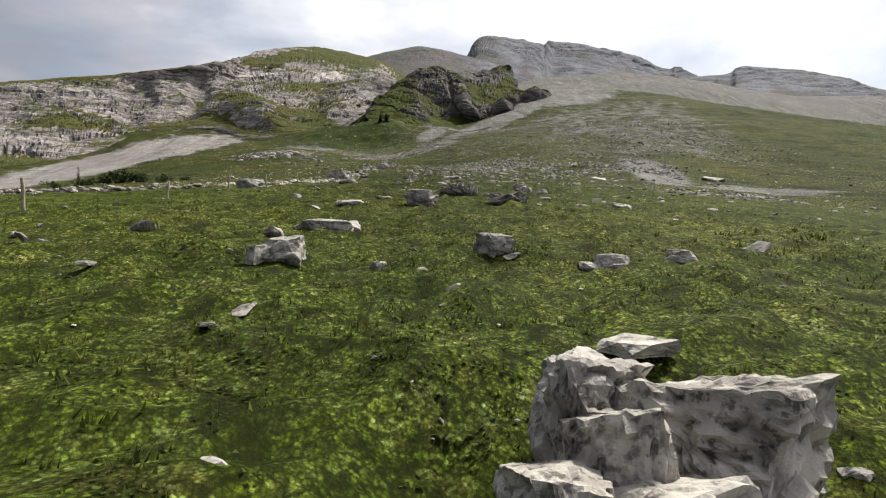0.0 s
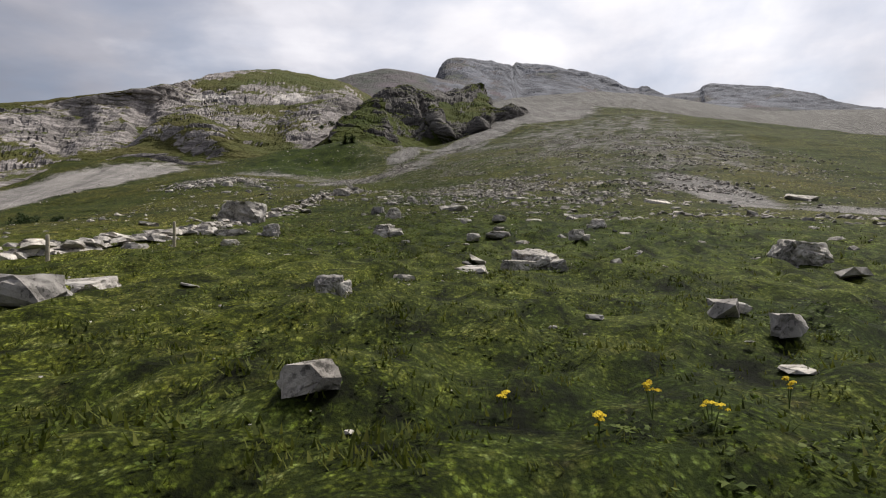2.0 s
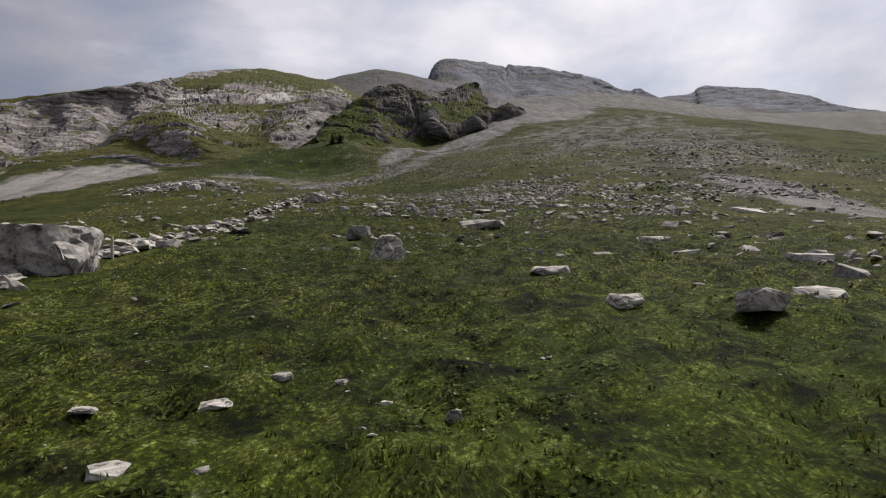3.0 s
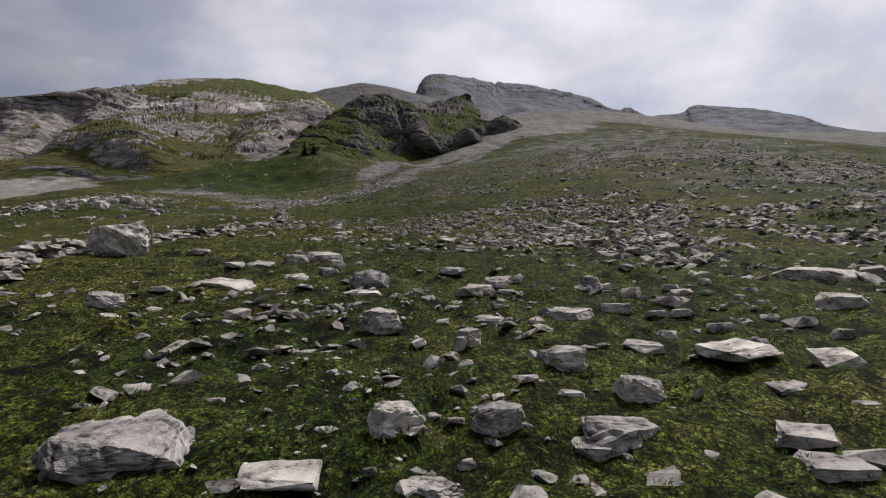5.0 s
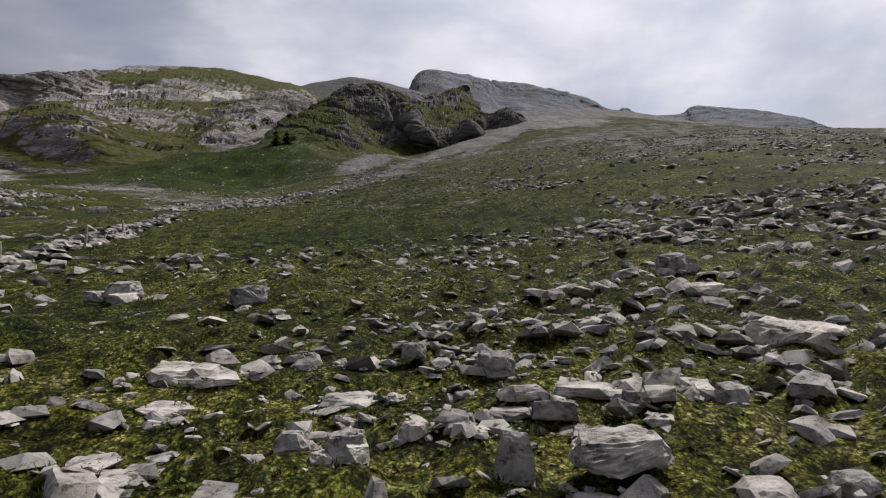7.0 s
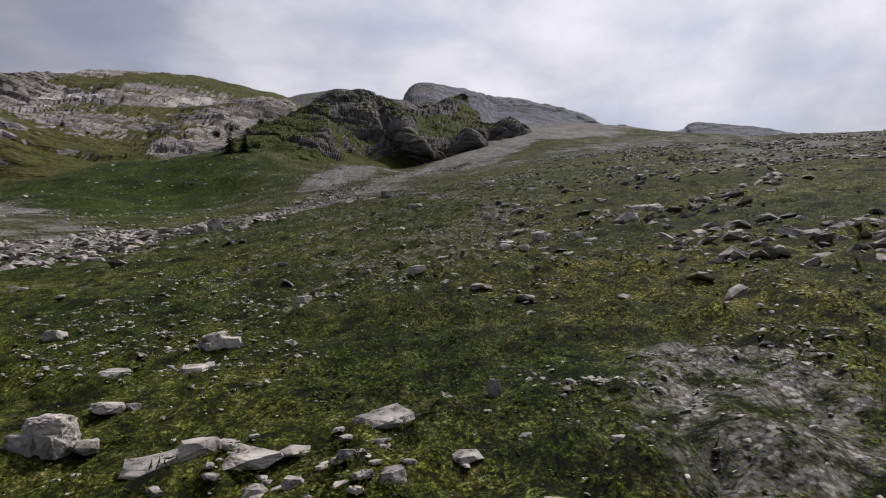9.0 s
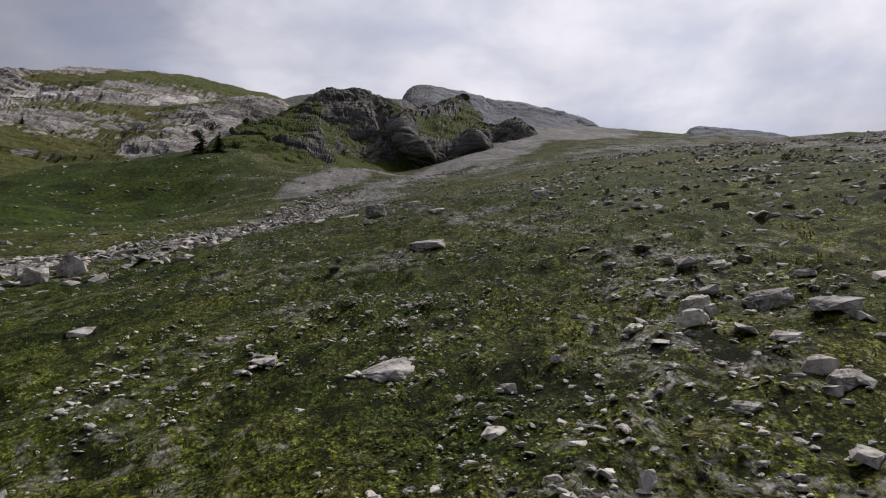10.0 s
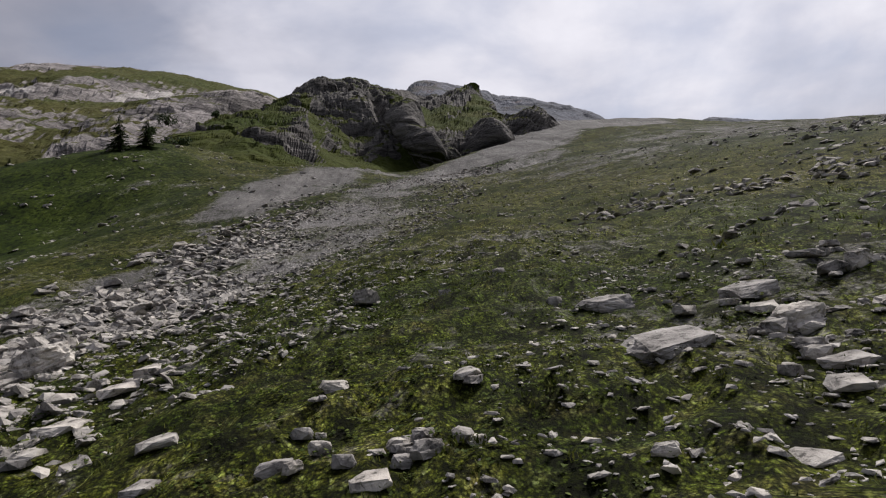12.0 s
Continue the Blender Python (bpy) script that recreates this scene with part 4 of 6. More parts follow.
def scatter(name, n, x0, x1, y0, y1, small, large, power, seed, floor, label, shapes=SHAPES, clear=0.0):
    """Loose stones where the ground is stony; power: how strongly small sizes prevail."""
    rng = np.random.default_rng(seed)
    x, y = rng.uniform(x0, x1, n * 8), rng.uniform(y0, y1, n * 8)
    d = stone_cover(x, y) * np.clip(0.75 + 3.0 * flat_fbm(x, y, 5.0, 3, 77), 0.05, 3) + 0.12 * flat_fbm(x, y, 1.6, 2, 78)
    keep = np.nonzero((rng.uniform(0, 1, n * 8) < np.clip(floor + np.maximum(d - 0.03, 0), 0, 1)) & (np.abs(x - path_x(y)) > clear * smooth(276, 264, y)))[0][:n]
    x, y = x[keep], y[keep]
    s = small * (large / small) ** (rng.uniform(0, 1, len(x)) ** power)
    away = np.abs(x - path_x(y))
    s = np.minimum(s, (0.36 + 0.07 * away) * (1 - 0.3 * smooth(185, 205, y) * smooth(-6, 2, x))) * (1 - 0.35 * smooth(225, 255, y) * smooth(90, 30, x) * smooth(-3, 4, x))
    place = np.stack([x, y, height(x, y) + 0.01 * s], 1)
    ob = joined(name, shapes, place, s, turns(len(x), rng, 0.32), rng.integers(0, len(shapes), len(x)), RUBBLE)
    return tagged(ob, label, "rubble", kind="stuff")


def chippings(n, seed, y0=2, y1=300, reach=13, gain=1.0, base=0.0):
    """Small flakes of stone in the turf beside the walk, thickest where the ground is stony."""
    rng = np.random.default_rng(seed)
    y = rng.uniform(y0, y1, n * 5)
    x = path_x(y) + np.sign(rng.uniform(-1, 1, n * 5)) * rng.uniform(0, 1, n * 5) ** 1.25 * reach
    d = (base + 0.006 + 0.035 * smooth(90, 120, y) + 0.55 * smooth(195, 235, y) + 0.9 * stone_cover(x, y) + 0.9 * scree_cover(x, y)) * np.clip(0.4 + 4.6 * flat_fbm(x, y, 2.6, 3, 61), 0.04, 4)
    keep = np.nonzero(rng.uniform(0, 1.3, n * 5) < d)[0][:n]
    x, y = x[keep], y[keep]
    s = 0.045 * 5.0 ** (rng.uniform(0, 1, len(x)) ** 2.0) * (0.6 + 0.4 * smooth(80, 130, y)) * gain
    ob = joined("chippings", CHIPS, np.stack([x, y, height(x, y) + 0.02 * s], 1), s, turns(len(x), rng, 0.22), rng.integers(0, len(CHIPS), len(x)), FLAKE)
    return tagged(ob, "small pale limestone flakes strewn through the turf", "rubble", kind="stuff")


chippings(26000, 31)
chippings(27000, 32, 192, 286, 8, 0.98, 0.26)
scatter("rubble", 7500, -14, 19, 2, 300, 0.13, 0.8, 1.5, 1, 0.0008, "angular grey limestone pieces strewn over the turf", FINE)
scatter("rubble", 3000, -7, 15, 118, 178, 0.12, 0.6, 2.2, 8, 0.02, "flat limestone slabs lying thickly over the turf")
scatter("rubble", 34000, -75, 135, 45, 375, 0.24, 1.35, 1.9, 2, 0.003, "broken grey limestone slabs lying in the grass", clear=8.0)
scatter("rubble", 1500, -135, -22, 240, 395, 0.5, 1.6, 2.0, 4, 0.001, "fallen limestone blocks scattered below the cliff")
scatter("rubble", 8000, -26, 28, 272, 390, 0.17, 0.85, 1.7, 6, 0.0, "grey scree of broken limestone filling the gully")
scatter("rubble", 4000, -45, 90, 250, 460, 0.35, 1.3, 1.6, 3, 0.0, "grey scree of broken limestone below the crag")


# ---- turf ----
def tuft(seed, blades, spread, tall):
    r = random.Random(seed)
    v, f = [], []
    for _ in range(blades):
        a, lean = r.uniform(0, 6.283), r.uniform(0.25, 1.1)
        bx, by = r.gauss(0, spread), r.gauss(0, spread)
        h, w = tall * r.uniform(0.45, 1.1), 0.10 * r.uniform(0.7, 1.4)
        dx, dy = math.cos(a), math.sin(a)
        i = len(v)
        v += [(bx - dy * w, by + dx * w, -0.1), (bx + dy * w, by - dx * w, -0.1), (bx + dx * lean * h, by + dy * lean * h, h)]
        f.append((i, i + 1, i + 2))
    return np.array(v), np.array(f)


def herb(seed, leaves):
    r = random.Random(seed)
    v, f = [], []
    for _ in range(leaves):
        a, out, z = r.uniform(0, 6.283), r.uniform(0.0, 0.65), r.uniform(0.1, 0.55)
        c, s = math.cos(a), math.sin(a)
        w, l = r.uniform(0.16, 0.26), r.uniform(0.3, 0.5)
        tip = r.uniform(-0.2, 0.25)
        i = len(v)
        for u, k, q in ((0, 0, 0), (0.5, w, 0.05), (1, 0, tip), (0.5, -w, 0.05)):
            v.append(((out + u * l) * c - k * s, (out + u * l) * s + k * c, z + q))
        f += [(i, i + 1, i + 2), (i, i + 2, i + 3)]
    return np.array(v), np.array(f)


TUFTS = [tuft(300 + i, 6, 0.40, 0.52) for i in range(10)]
HERBS = [herb(400 + i, 5) for i in range(10)]


def turf(name, shapes, n, reach, y0, y1, low, high, seed, mat, label, bare=0.9, clear=0.0, smooth_shade=False):
    rng = np.random.default_rng(seed)
    y = rng.uniform(y0, y1, n)
    x = path_x(y) + np.sign(rng.uniform(-1, 1, n)) * rng.uniform(0, 1, n) ** 1.3 * reach
    patch = flat_fbm(x, y, 1.1, 3, 55 + seed)
    keep = (np.abs(x - path_x(y)) > clear) & (rng.uniform(0, 1, n) > bare * scree_cover(x, y)) & (patch + rng.uniform(-0.16, 0.16, n) > -0.12)
    x, y = x[keep], y[keep]
    s = rng.uniform(low, high, len(x)) * (0.6 + 1.1 * np.clip(patch[keep] + 0.2, 0, 1))
    ob = joined(name, shapes, np.stack([x, y, height(x, y) - 0.01], 1), s, turns(len(x), rng, 0.15), rng.integers(0, len(shapes), len(x)), mat, smooth_shade)
    return tagged(ob, label, "grass", kind="stuff")


turf("grass", TUFTS, 95000, 6, 2, 285, 0.07, 0.13, 1, BLADE, "short green alpine grass in uneven tufts")
turf("grass", TUFTS, 50000, 28, 2, 320, 0.14, 0.26, 2, BLADE, "green alpine grass in uneven tufts across the slope", clear=6.5)
turf("herbs", HERBS, 62000, 6.5, 2, 285, 0.06, 0.13, 3, LEAF, "low broad-leaved alpine herbs among the grass")
turf("herbs", HERBS, 30000, 8, 195, 285, 0.06, 0.12, 4, LEAF, "low leafy alpine herbs among the stones")


# ---- the dry-stone wall and the fence beside it ----
def level_at(x, y):
    return float(height([x], [y])[0])


def along_line(line, step, rng):
    """Places and headings at about every step of a line."""
    line = np.array(line, float)
    seg = np.linalg.norm(np.diff(line, axis=0), axis=1)
    run = np.concatenate([[0], np.cumsum(seg)])
    s = 0.0
    while s < run[-1]:
        i = min(np.searchsorted(run, s, "right") - 1, len(seg) - 1)
        d = (line[i + 1] - line[i]) / seg[i]
        yield line[i] + d * (s - run[i]), math.atan2(d[1], d[0])
        s += step * rng.uniform(0.75, 1.3)


def dry_stone_wall():
    wall = tagged(new("dry_stone_wall"), "low tumbled dry-stone wall of grey limestone across the meadow", "wall")
    rng = np.random.default_rng(12)
    line = ((-45, 47), (-33, 50), (-22, 54), (-17, 60), (-14.4, 66), (-13.6, 71), (-13.7, 77), (-14.8, 85), (-15.2, 95), (-15.2, 110),
            (-15, 125), (-14.6, 141), (-13.5, 155), (-12.6, 167), (-12.9, 173), (-12.6, 178), (-15.6, 192), (-18, 210))
    wall.location = (-13, 70, level_at(-13, 70))
    base = Vector(wall.location)
    shapes = [bpy.data.meshes.new("stone") for _ in range(10)]
    for k, me in enumerate(shapes):
        v, f = weathered(*hull_stone(700 + k, 0.3), 1, 0.05, 700 + k)
        me.from_pydata(v.tolist(), [], f.tolist())
        me.materials.append(BOULDER)
    rest, n = [], 0
    for course in range(4):
        for p, heading in along_line(line, 0.6, rng):
            gap = 0.5 + 0.5 * float(flat_fbm(p[:1], p[1:], 9.0, 2, 44)[0])
            if course > 1 + 3.2 * gap:
                continue
            off = rng.normal(0, 0.22 + (0.35 if course == 0 else 0))
            x, y = p[0] - math.sin(heading) * off, p[1] + math.cos(heading) * off
            z = level_at(x, y) + 0.05 + 0.15 * course + rng.normal(0, 0.03)
            size = rng.uniform(0.55, 1.2) * (1.0 if course else 1.15)
            turn = heading + rng.normal(0, 0.35) + (math.pi / 2 if rng.uniform() < 0.25 else 0)
            m = Matrix.Translation((x, y, z)) @ Euler((rng.normal(0, 0.12), rng.normal(0, 0.12), turn)).to_matrix().to_4x4() @ Matrix.Diagonal((size, size, size * 0.62, 1))
            k = int(rng.integers(0, 10))
            if 60 < y < 112 and n < 300:
                ob = new("stone", shapes[k])
                ob.parent = wall
                ob.matrix_local = Matrix.Translation(-base) @ m
                n += 1
            else:
                rest.append((k, m))
    vs, fs, start = [], [], 0
    for k, m in rest:
        v, f = weathered(*hull_stone(700 + k, 0.3), 1, 0.05, 700 + k)
        w = np.array(m)
        vs.append(v @ w[:3, :3].T + w[:3, 3] - np.array(base))
        fs.append(f + start)
        start += len(v)
    heap = part("stones", np.concatenate(vs), np.concatenate(fs), RUBBLE, wall)
    tagged(heap, kind="stuff")


dry_stone_wall()


def ring_mesh(rings, sides):
    """A tube through rings of (centre, radius), closed at both ends."""
    v, f = [], []
    for (c, rad) in rings:
        for i in range(sides):
            a = 6.2832 * i / sides
            v.append((c[0] + math.cos(a) * rad, c[1] + math.sin(a) * rad, c[2]))
    for k in range(len(rings) - 1):
        for i in range(sides):
            a, b = k * sides + i, k * sides + (i + 1) % sides
            f += [(a, b, b + sides), (a, b + sides, a + sides)]
    for base, flip in ((0, True), ((len(rings) - 1) * sides, False)):
        for i in range(1, sides - 1):
            t = (base, base + i, base + i + 1)
            f.append(t[::-1] if flip else t)
    return np.array(v, float), np.array(f)


def fence_post(x, y, tall, lean_x, lean_y, seed):
    r = random.Random(seed)
    rings = [((r.gauss(0, 0.006), r.gauss(0, 0.006), -0.25 + (tall + 0.25) * k / 6), 0.062 - 0.012 * k / 6 + r.uniform(-0.004, 0.004)) for k in range(7)]
    rings.append(((0.01, 0, tall + 0.03), 0.03))
    v, f = ring_mesh(rings, 9)
    ob = sheet("fence_post", v, f, WOOD, True)
    ob.matrix_world = pose(x, y, level_at(x, y), lean_x, lean_y, r.uniform(0, 360))
    return tagged(ob, "weathered wooden fence post beside the stone wall", "post", "fence posts along the meadow")


for i, (px, py) in enumerate(((-12.6, 18.5), (-13.1, 29.5), (-12.9, 37.5), (-12.4, 44.0), (-11.8, 51.0), (-12.0, 59.6), (-11.2, 66.2), (-14.4, 92.0),
                              (-13.2, 118.0), (-13.0, 141.0), (-10.8, 165.8), (-11.5, 173.2), (-12.8, 181.5), (-14.6, 190.0))):
    fence_post(px, py, 0.92 + 0.06 * math.sin(i * 2.3), 3 * math.sin(i * 1.7), 4 * math.cos(i * 2.9), i)


# ---- trees and bushes ----
def conifer(x, y, z, tall, seed, label, wide=0.24):
    r = random.Random(seed)
    tree = tagged(new("spruce"), label, "tree", "spruces on the slope")
    tree.location = (x, y, z - 0.3)
    v, f = ring_mesh([((0, 0, tall * k / 5), 0.022 * tall * (1 - k / 5.3)) for k in range(6)], 8)
    part("trunk", v, f, BARK, tree)
    vs, fs = [], []
    whorls = 22
    for k in range(whorls):
        h = tall * (0.07 + 0.92 * k / whorls)
        reach = tall * wide * (1 - k / (whorls + 0.5)) ** 0.8
        for _ in range(13):
            a, rad = r.uniform(0, 6.283), reach * r.uniform(0.55, 1.15)
            c, q, droop = math.cos(a), math.sin(a), r.uniform(0.15, 0.5)
            for b in range(4):
                u0 = rad * (0.1 + 0.22 * b)
                l, w = rad * 0.42, rad * r.uniform(0.10, 0.2)
                z0 = h - droop * u0 + r.uniform(-0.06, 0.06) * tall * 0.3
                i = len(vs)
                vs += [(c * u0 - q * w, q * u0 + c * w, z0 - 0.1 * l), (c * u0 + q * w, q * u0 - c * w, z0 - 0.1 * l), (c * (u0 + l), q * (u0 + l), z0 - droop * l)]
                fs.append((i, i + 1, i + 2))
    part("crown", np.array(vs), np.array(fs), NEEDLE, tree)


def bush(x, y, z, wide, tall, seed, label, mat=None):
    r = random.Random(seed)
    ob = tagged(new("bush"), label, "bush", "low bushes")
    ob.location = (x, y, z - 0.1)
    v, f = [], []
    for _ in range(7):
        a, lean = r.uniform(0, 6.283), r.uniform(0.3, 0.9)
        sv, sf = ring_mesh([((math.cos(a) * lean * wide * 0.4 * k / 3, math.sin(a) * lean * wide * 0.4 * k / 3, tall * 0.8 * k / 3), 0.05 * tall * (1.1 - k / 3.2)) for k in range(4)], 5)
        f.append(sf + sum(len(q) for q in v))
        v.append(sv)
    part("stems", np.concatenate(v), np.concatenate(f), BARK, ob)
    vs, fs = [], []
    lumps = [(r.gauss(0, 0.28) * wide, r.gauss(0, 0.28) * wide, r.uniform(0.2, 0.75) * tall, r.uniform(0.16, 0.32) * min(wide, tall * 1.5)) for _ in range(12)]
    for _ in range(520):
        cx, cy, cz, rad = r.choice(lumps)
        d = Vector((r.gauss(0, 1), r.gauss(0, 1), r.gauss(0, 1))).normalized() * rad * r.uniform(0.6, 1.1)
        e1 = Vector((r.gauss(0, 1), r.gauss(0, 1), r.gauss(0, 1))).normalized() * tall * 0.07
        e2 = d.cross(e1).normalized() * tall * 0.06
        c = Vector((cx, cy, cz)) + d
        i = len(vs)
        vs += [tuple(c - e1), tuple(c + e2), tuple(c + e1 * 1.4), tuple(c - e2)]
        fs += [(i, i + 1, i + 2), (i, i + 2, i + 3)]
    part("foliage", np.array(vs), np.array(fs), mat or NEEDLE, ob)


conifer(-34.6, 368.5, level_at(-34.6, 368.5), 6.4, 1, "dark green spruce on the grassy knoll", 0.34)
conifer(-31.2, 371, level_at(-31.2, 371), 5.2, 2, "dark green spruce on the grassy knoll", 0.38)
conifer(-79.5, 139, level_at(-79.5, 139), 5.2, 3, "slim spruce at the edge of the scree", 0.17)
conifer(-290, 440, 118, 7.0, 4, "spruce on the skyline of the cliff", 0.3)
conifer(-105, 429, 106, 6.0, 5, "dark spruce on a ledge of the cliff", 0.3)
DWARF = "dark dwarf pine bush sprawling at the meadow's edge"
for i, (bx, by, bw, bt) in enumerate(((-77.5, 137, 4.0, 2.2), (-74, 139, 4.5, 2.6), (-71, 141, 4.0, 3.8), (-67.5, 143, 4.5, 2.6), (-64.5, 147, 4.0, 2.0), (-60, 150, 4.5, 1.5), (-82, 134, 4.0, 1.4))):
    bush(bx, by, level_at(bx, by), bw, bt, 20 + i, DWARF)
for i, (bx, by, bz, bw, bt) in enumerate(((-50, 440, 111, 4, 2.8), (-34, 396, 91, 4, 3), (-44, 470, 123, 3, 2.6), (-107, 440, 110, 4, 2.6), (-35.5, 545, 154, 4, 3), (-58, 452, 112, 3, 2.4))):
    bush(bx, by, bz, bw, bt, 40 + i, "dark green bush on the rocky slope")
for i, (bx, by, bw, bt) in enumerate(((34, 157, 3.4, 0.9), (69, 216, 4.0, 1.0), (39, 269, 3.0, 0.8))):
    bush(bx, by, level_at(bx, by), bw, bt, 60 + i, "low dark juniper mat among the stones")


# ---- flowers ----
def yellow_flower(x, y, tall, seed):
    r = random.Random(seed)
    ob = tagged(new("yellow_flower"), "yellow ragwort in bloom standing in the turf", "flower", "yellow flowers")
    ob.location = (x, y, level_at(x, y))
    for k in range(3):
        a, lean = r.uniform(0, 6.283), r.uniform(0.05, 0.3)
        dx, dy, h = math.cos(a) * lean * tall, math.sin(a) * lean * tall, tall * r.uniform(0.75, 1.05)
        v, f = ring_mesh([((dx * q / 3, dy * q / 3, h * q / 3 - 0.02), 0.0035) for q in range(4)], 5)
        part("stem", v, f, STALK, ob)
        for _ in range(3):
            rad = r.uniform(0.013, 0.025)
            vs = [(0, 0, 0.01)] + [(math.cos(q * 0.524) * rad, math.sin(q * 0.524) * rad, 0.0 if q % 2 else -0.008) for q in range(12)]
            fs = [(0, 1 + q, 1 + (q + 1) % 12) for q in range(12)]
            head = part("flower_head", np.array(vs), np.array(fs), PETAL, ob)
            head.location = (dx + r.gauss(0, 0.02), dy + r.gauss(0, 0.02), h + r.gauss(0, 0.012))


for i, (fx, fy) in enumerate(((-2.03, 46.95), (-1.18, 46.57), (-0.89, 46.41), (-1.68, 38.3), (-4.96, 38.26), (-1.61, 36.92), (-1.55, 46.45), (-0.03, 47.05))):
    yellow_flower(fx, fy, 0.17 + 0.03 * math.sin(i), 80 + i)


def seed_herb(x, y, tall, seed):
    """A clump of tall stalks with leaves and brown seed heads."""
    r = random.Random(seed)
    ob = tagged(new("herb_clump"), "tall leafy herb clump gone to seed beside a boulder", "plant", "tall herb clumps")
    ob.location = (x, y, level_at(x, y))
    vs, fs, ls, lf = [], [], [], []
    for _ in range(34):
        bx, by, a, lean = r.gauss(0, 0.17), r.gauss(0, 0.16), r.uniform(0, 6.283), r.uniform(0.05, 0.4)
        h = tall * r.uniform(0.5, 1.1)
        tx, ty = bx + math.cos(a) * lean * h, by + math.sin(a) * lean * h
        i = len(vs)
        vs += [(bx - 0.006, by, 0), (bx + 0.006, by, 0), (tx + 0.005, ty, h), (tx - 0.005, ty, h)]
        fs += [(i, i + 1, i + 2), (i, i + 2, i + 3)]
        for _ in range(7):
            q = r.uniform(0.2, 1.0)
            cx, cy, cz = bx + (tx - bx) * q, by + (ty - by) * q, h * q
            b, l, w = r.uniform(0, 6.283), r.uniform(0.05, 0.11), r.uniform(0.02, 0.04)
            c, s = math.cos(b), math.sin(b)
            i = len(ls)
            ls += [(cx, cy, cz), (cx + c * l * 0.5 - s * w, cy + s * l * 0.5 + c * w, cz + 0.02), (cx + c * l, cy + s * l, cz), (cx + c * l * 0.5 + s * w, cy + s * l * 0.5 - c * w, cz + 0.02)]
            lf += [(i, i + 1, i + 2), (i, i + 2, i + 3)]
    tagged(part("stalk_clump", np.array(vs), np.array(fs), STALK, ob), kind="stuff")
    tagged(part("leaves", np.array(ls), np.array(lf), LEAF, ob), kind="stuff")


for i, (hx, hy) in enumerate(((-0.1, 37.3), (0.2, 37.4), (0.45, 37.2), (0.7, 37.5))):
    seed_herb(hx, hy, 0.42, 90 + i)


# ---- the rock outcrop beyond the wall ----
def outcrop(x, y, rx, ry, n, small, large, seed):
    r = random.Random(seed)
    for _ in range(n):
        a, q = r.uniform(0, 6.283), math.sqrt(r.random())
        w = small * (large / small) ** (r.random() ** 1.6)
        px, py, deep, tall, turn = x + rx * q * math.cos(a), y + ry * q * math.sin(a), w * r.uniform(0.5, 0.8), w * r.uniform(0.3, 0.6), r.uniform(-40, 40)
        if w > 1.6:
            boulder(px, py, w, deep, tall, turn, r.choice("sbb"))
        else:
            cobble(px, py, w, deep, tall, turn)


outcrop(-64, 241, 17, 8, 40, 0.9, 4.2, 5)
outcrop(-42, 238, 11, 6, 16, 0.7, 2.6, 7)
outcrop(-50, 228, 12, 8, 14, 0.6, 2.2, 6)


# ---- boulders, along the walk ----
split_boulder((0.60, 2.85, 0.2, 1.78, 4.1, 1.44), (0.15, 3.1, 0.2, 0.85, 4.1, 1.56), (0.2, 2.8, 0.2, 0.8, 3.6, 1.36), (-0.06, 2.45, 0.1, 0.5, 3.5, 1.16), (0.2, 2.3, 0.1, 1.2, 3.3, 1.06), (1.0, 2.6, 0.1, 1.72, 3.5, 0.98))
cobble(-13.17, 42.02, 1.38, 1.04, 0.71, -10)
cobble(-7.7, 51.3, 1.46, 1.17, 0.44, -6)
boulder(1.25, 5.01, 0.68, 0.55, 0.2, -19, "s", 3)
boulder(-3.1, 15.57, 1.66, 1.33, 0.5, 21, "s", 4)
boulder(-3.05, 10.22, 0.92, 0.69, 0.44, 0, "b", 3)
cobble(-3.82, 13.03, 0.43, 0.32, 0.24, 5)
boulder(0.71, 12.17, 0.85, 0.64, 0.53, -16, "b", 3)
boulder(2.49, 10.7, 0.87, 0.66, 0.33, -20, "b", 3)
boulder(4.08, 11.42, 0.6, 0.45, 0.37, -21, "b", 3)
cobble(-1.35, 10.09, 0.32, 0.24, 0.18, -24)
cobble(-2.55, 5.75, 0.17, 0.14, 0.05, 0)
boulder(-0.09, 3.66, 0.19, 0.15, 0.06, 10, "s")
boulder(2.07, 3.53, 0.2, 0.15, 0.08, -7, "b")
cobble(-5.37, 8.84, 0.28, 0.22, 0.08, 23)
boulder(-1.11, 25.22, 1.26, 0.94, 0.65, -22, "b", 4)
dark_outcrop(2.75, 28.9, 8, ((-0.75, -0.5, 0.7, 0.5, 0.2, 2), (0.1, 0.1, 1.7, 1.3, 0.5, -5), (0.5, 0.3, 1.1, 1.1, 0.72, -8), (-0.3, 0.3, 1.0, 0.9, 0.66, 6)))
boulder(-3.83, 24.21, 1.17, 0.93, 0.25, 8, "s", 4)
boulder(-2.97, 30.02, 0.83, 0.66, 0.19, 9, "s", 3)
boulder(0.24, 29.42, 0.57, 0.46, 0.17, -2, "s", 3)
boulder(2.33, 32.03, 0.62, 0.46, 0.25, -8, "b", 3)
cobble(8.12, 52.34, 1.17, 0.88, 0.68, 24)
boulder(13.76, 49.75, 2.54, 2.03, 0.67, -14, "s")
boulder(11.58, 41.1, 1.35, 1.08, 0.4, -19, "s")
boulder(7.19, 32.69, 0.88, 0.71, 0.27, -9, "s")
boulder(-6.66, 27.87, 0.48, 0.36, 0.27, -12, "b", 3)
boulder(-0.53, 29.73, 0.25, 0.2, 0.08, -24, "s")
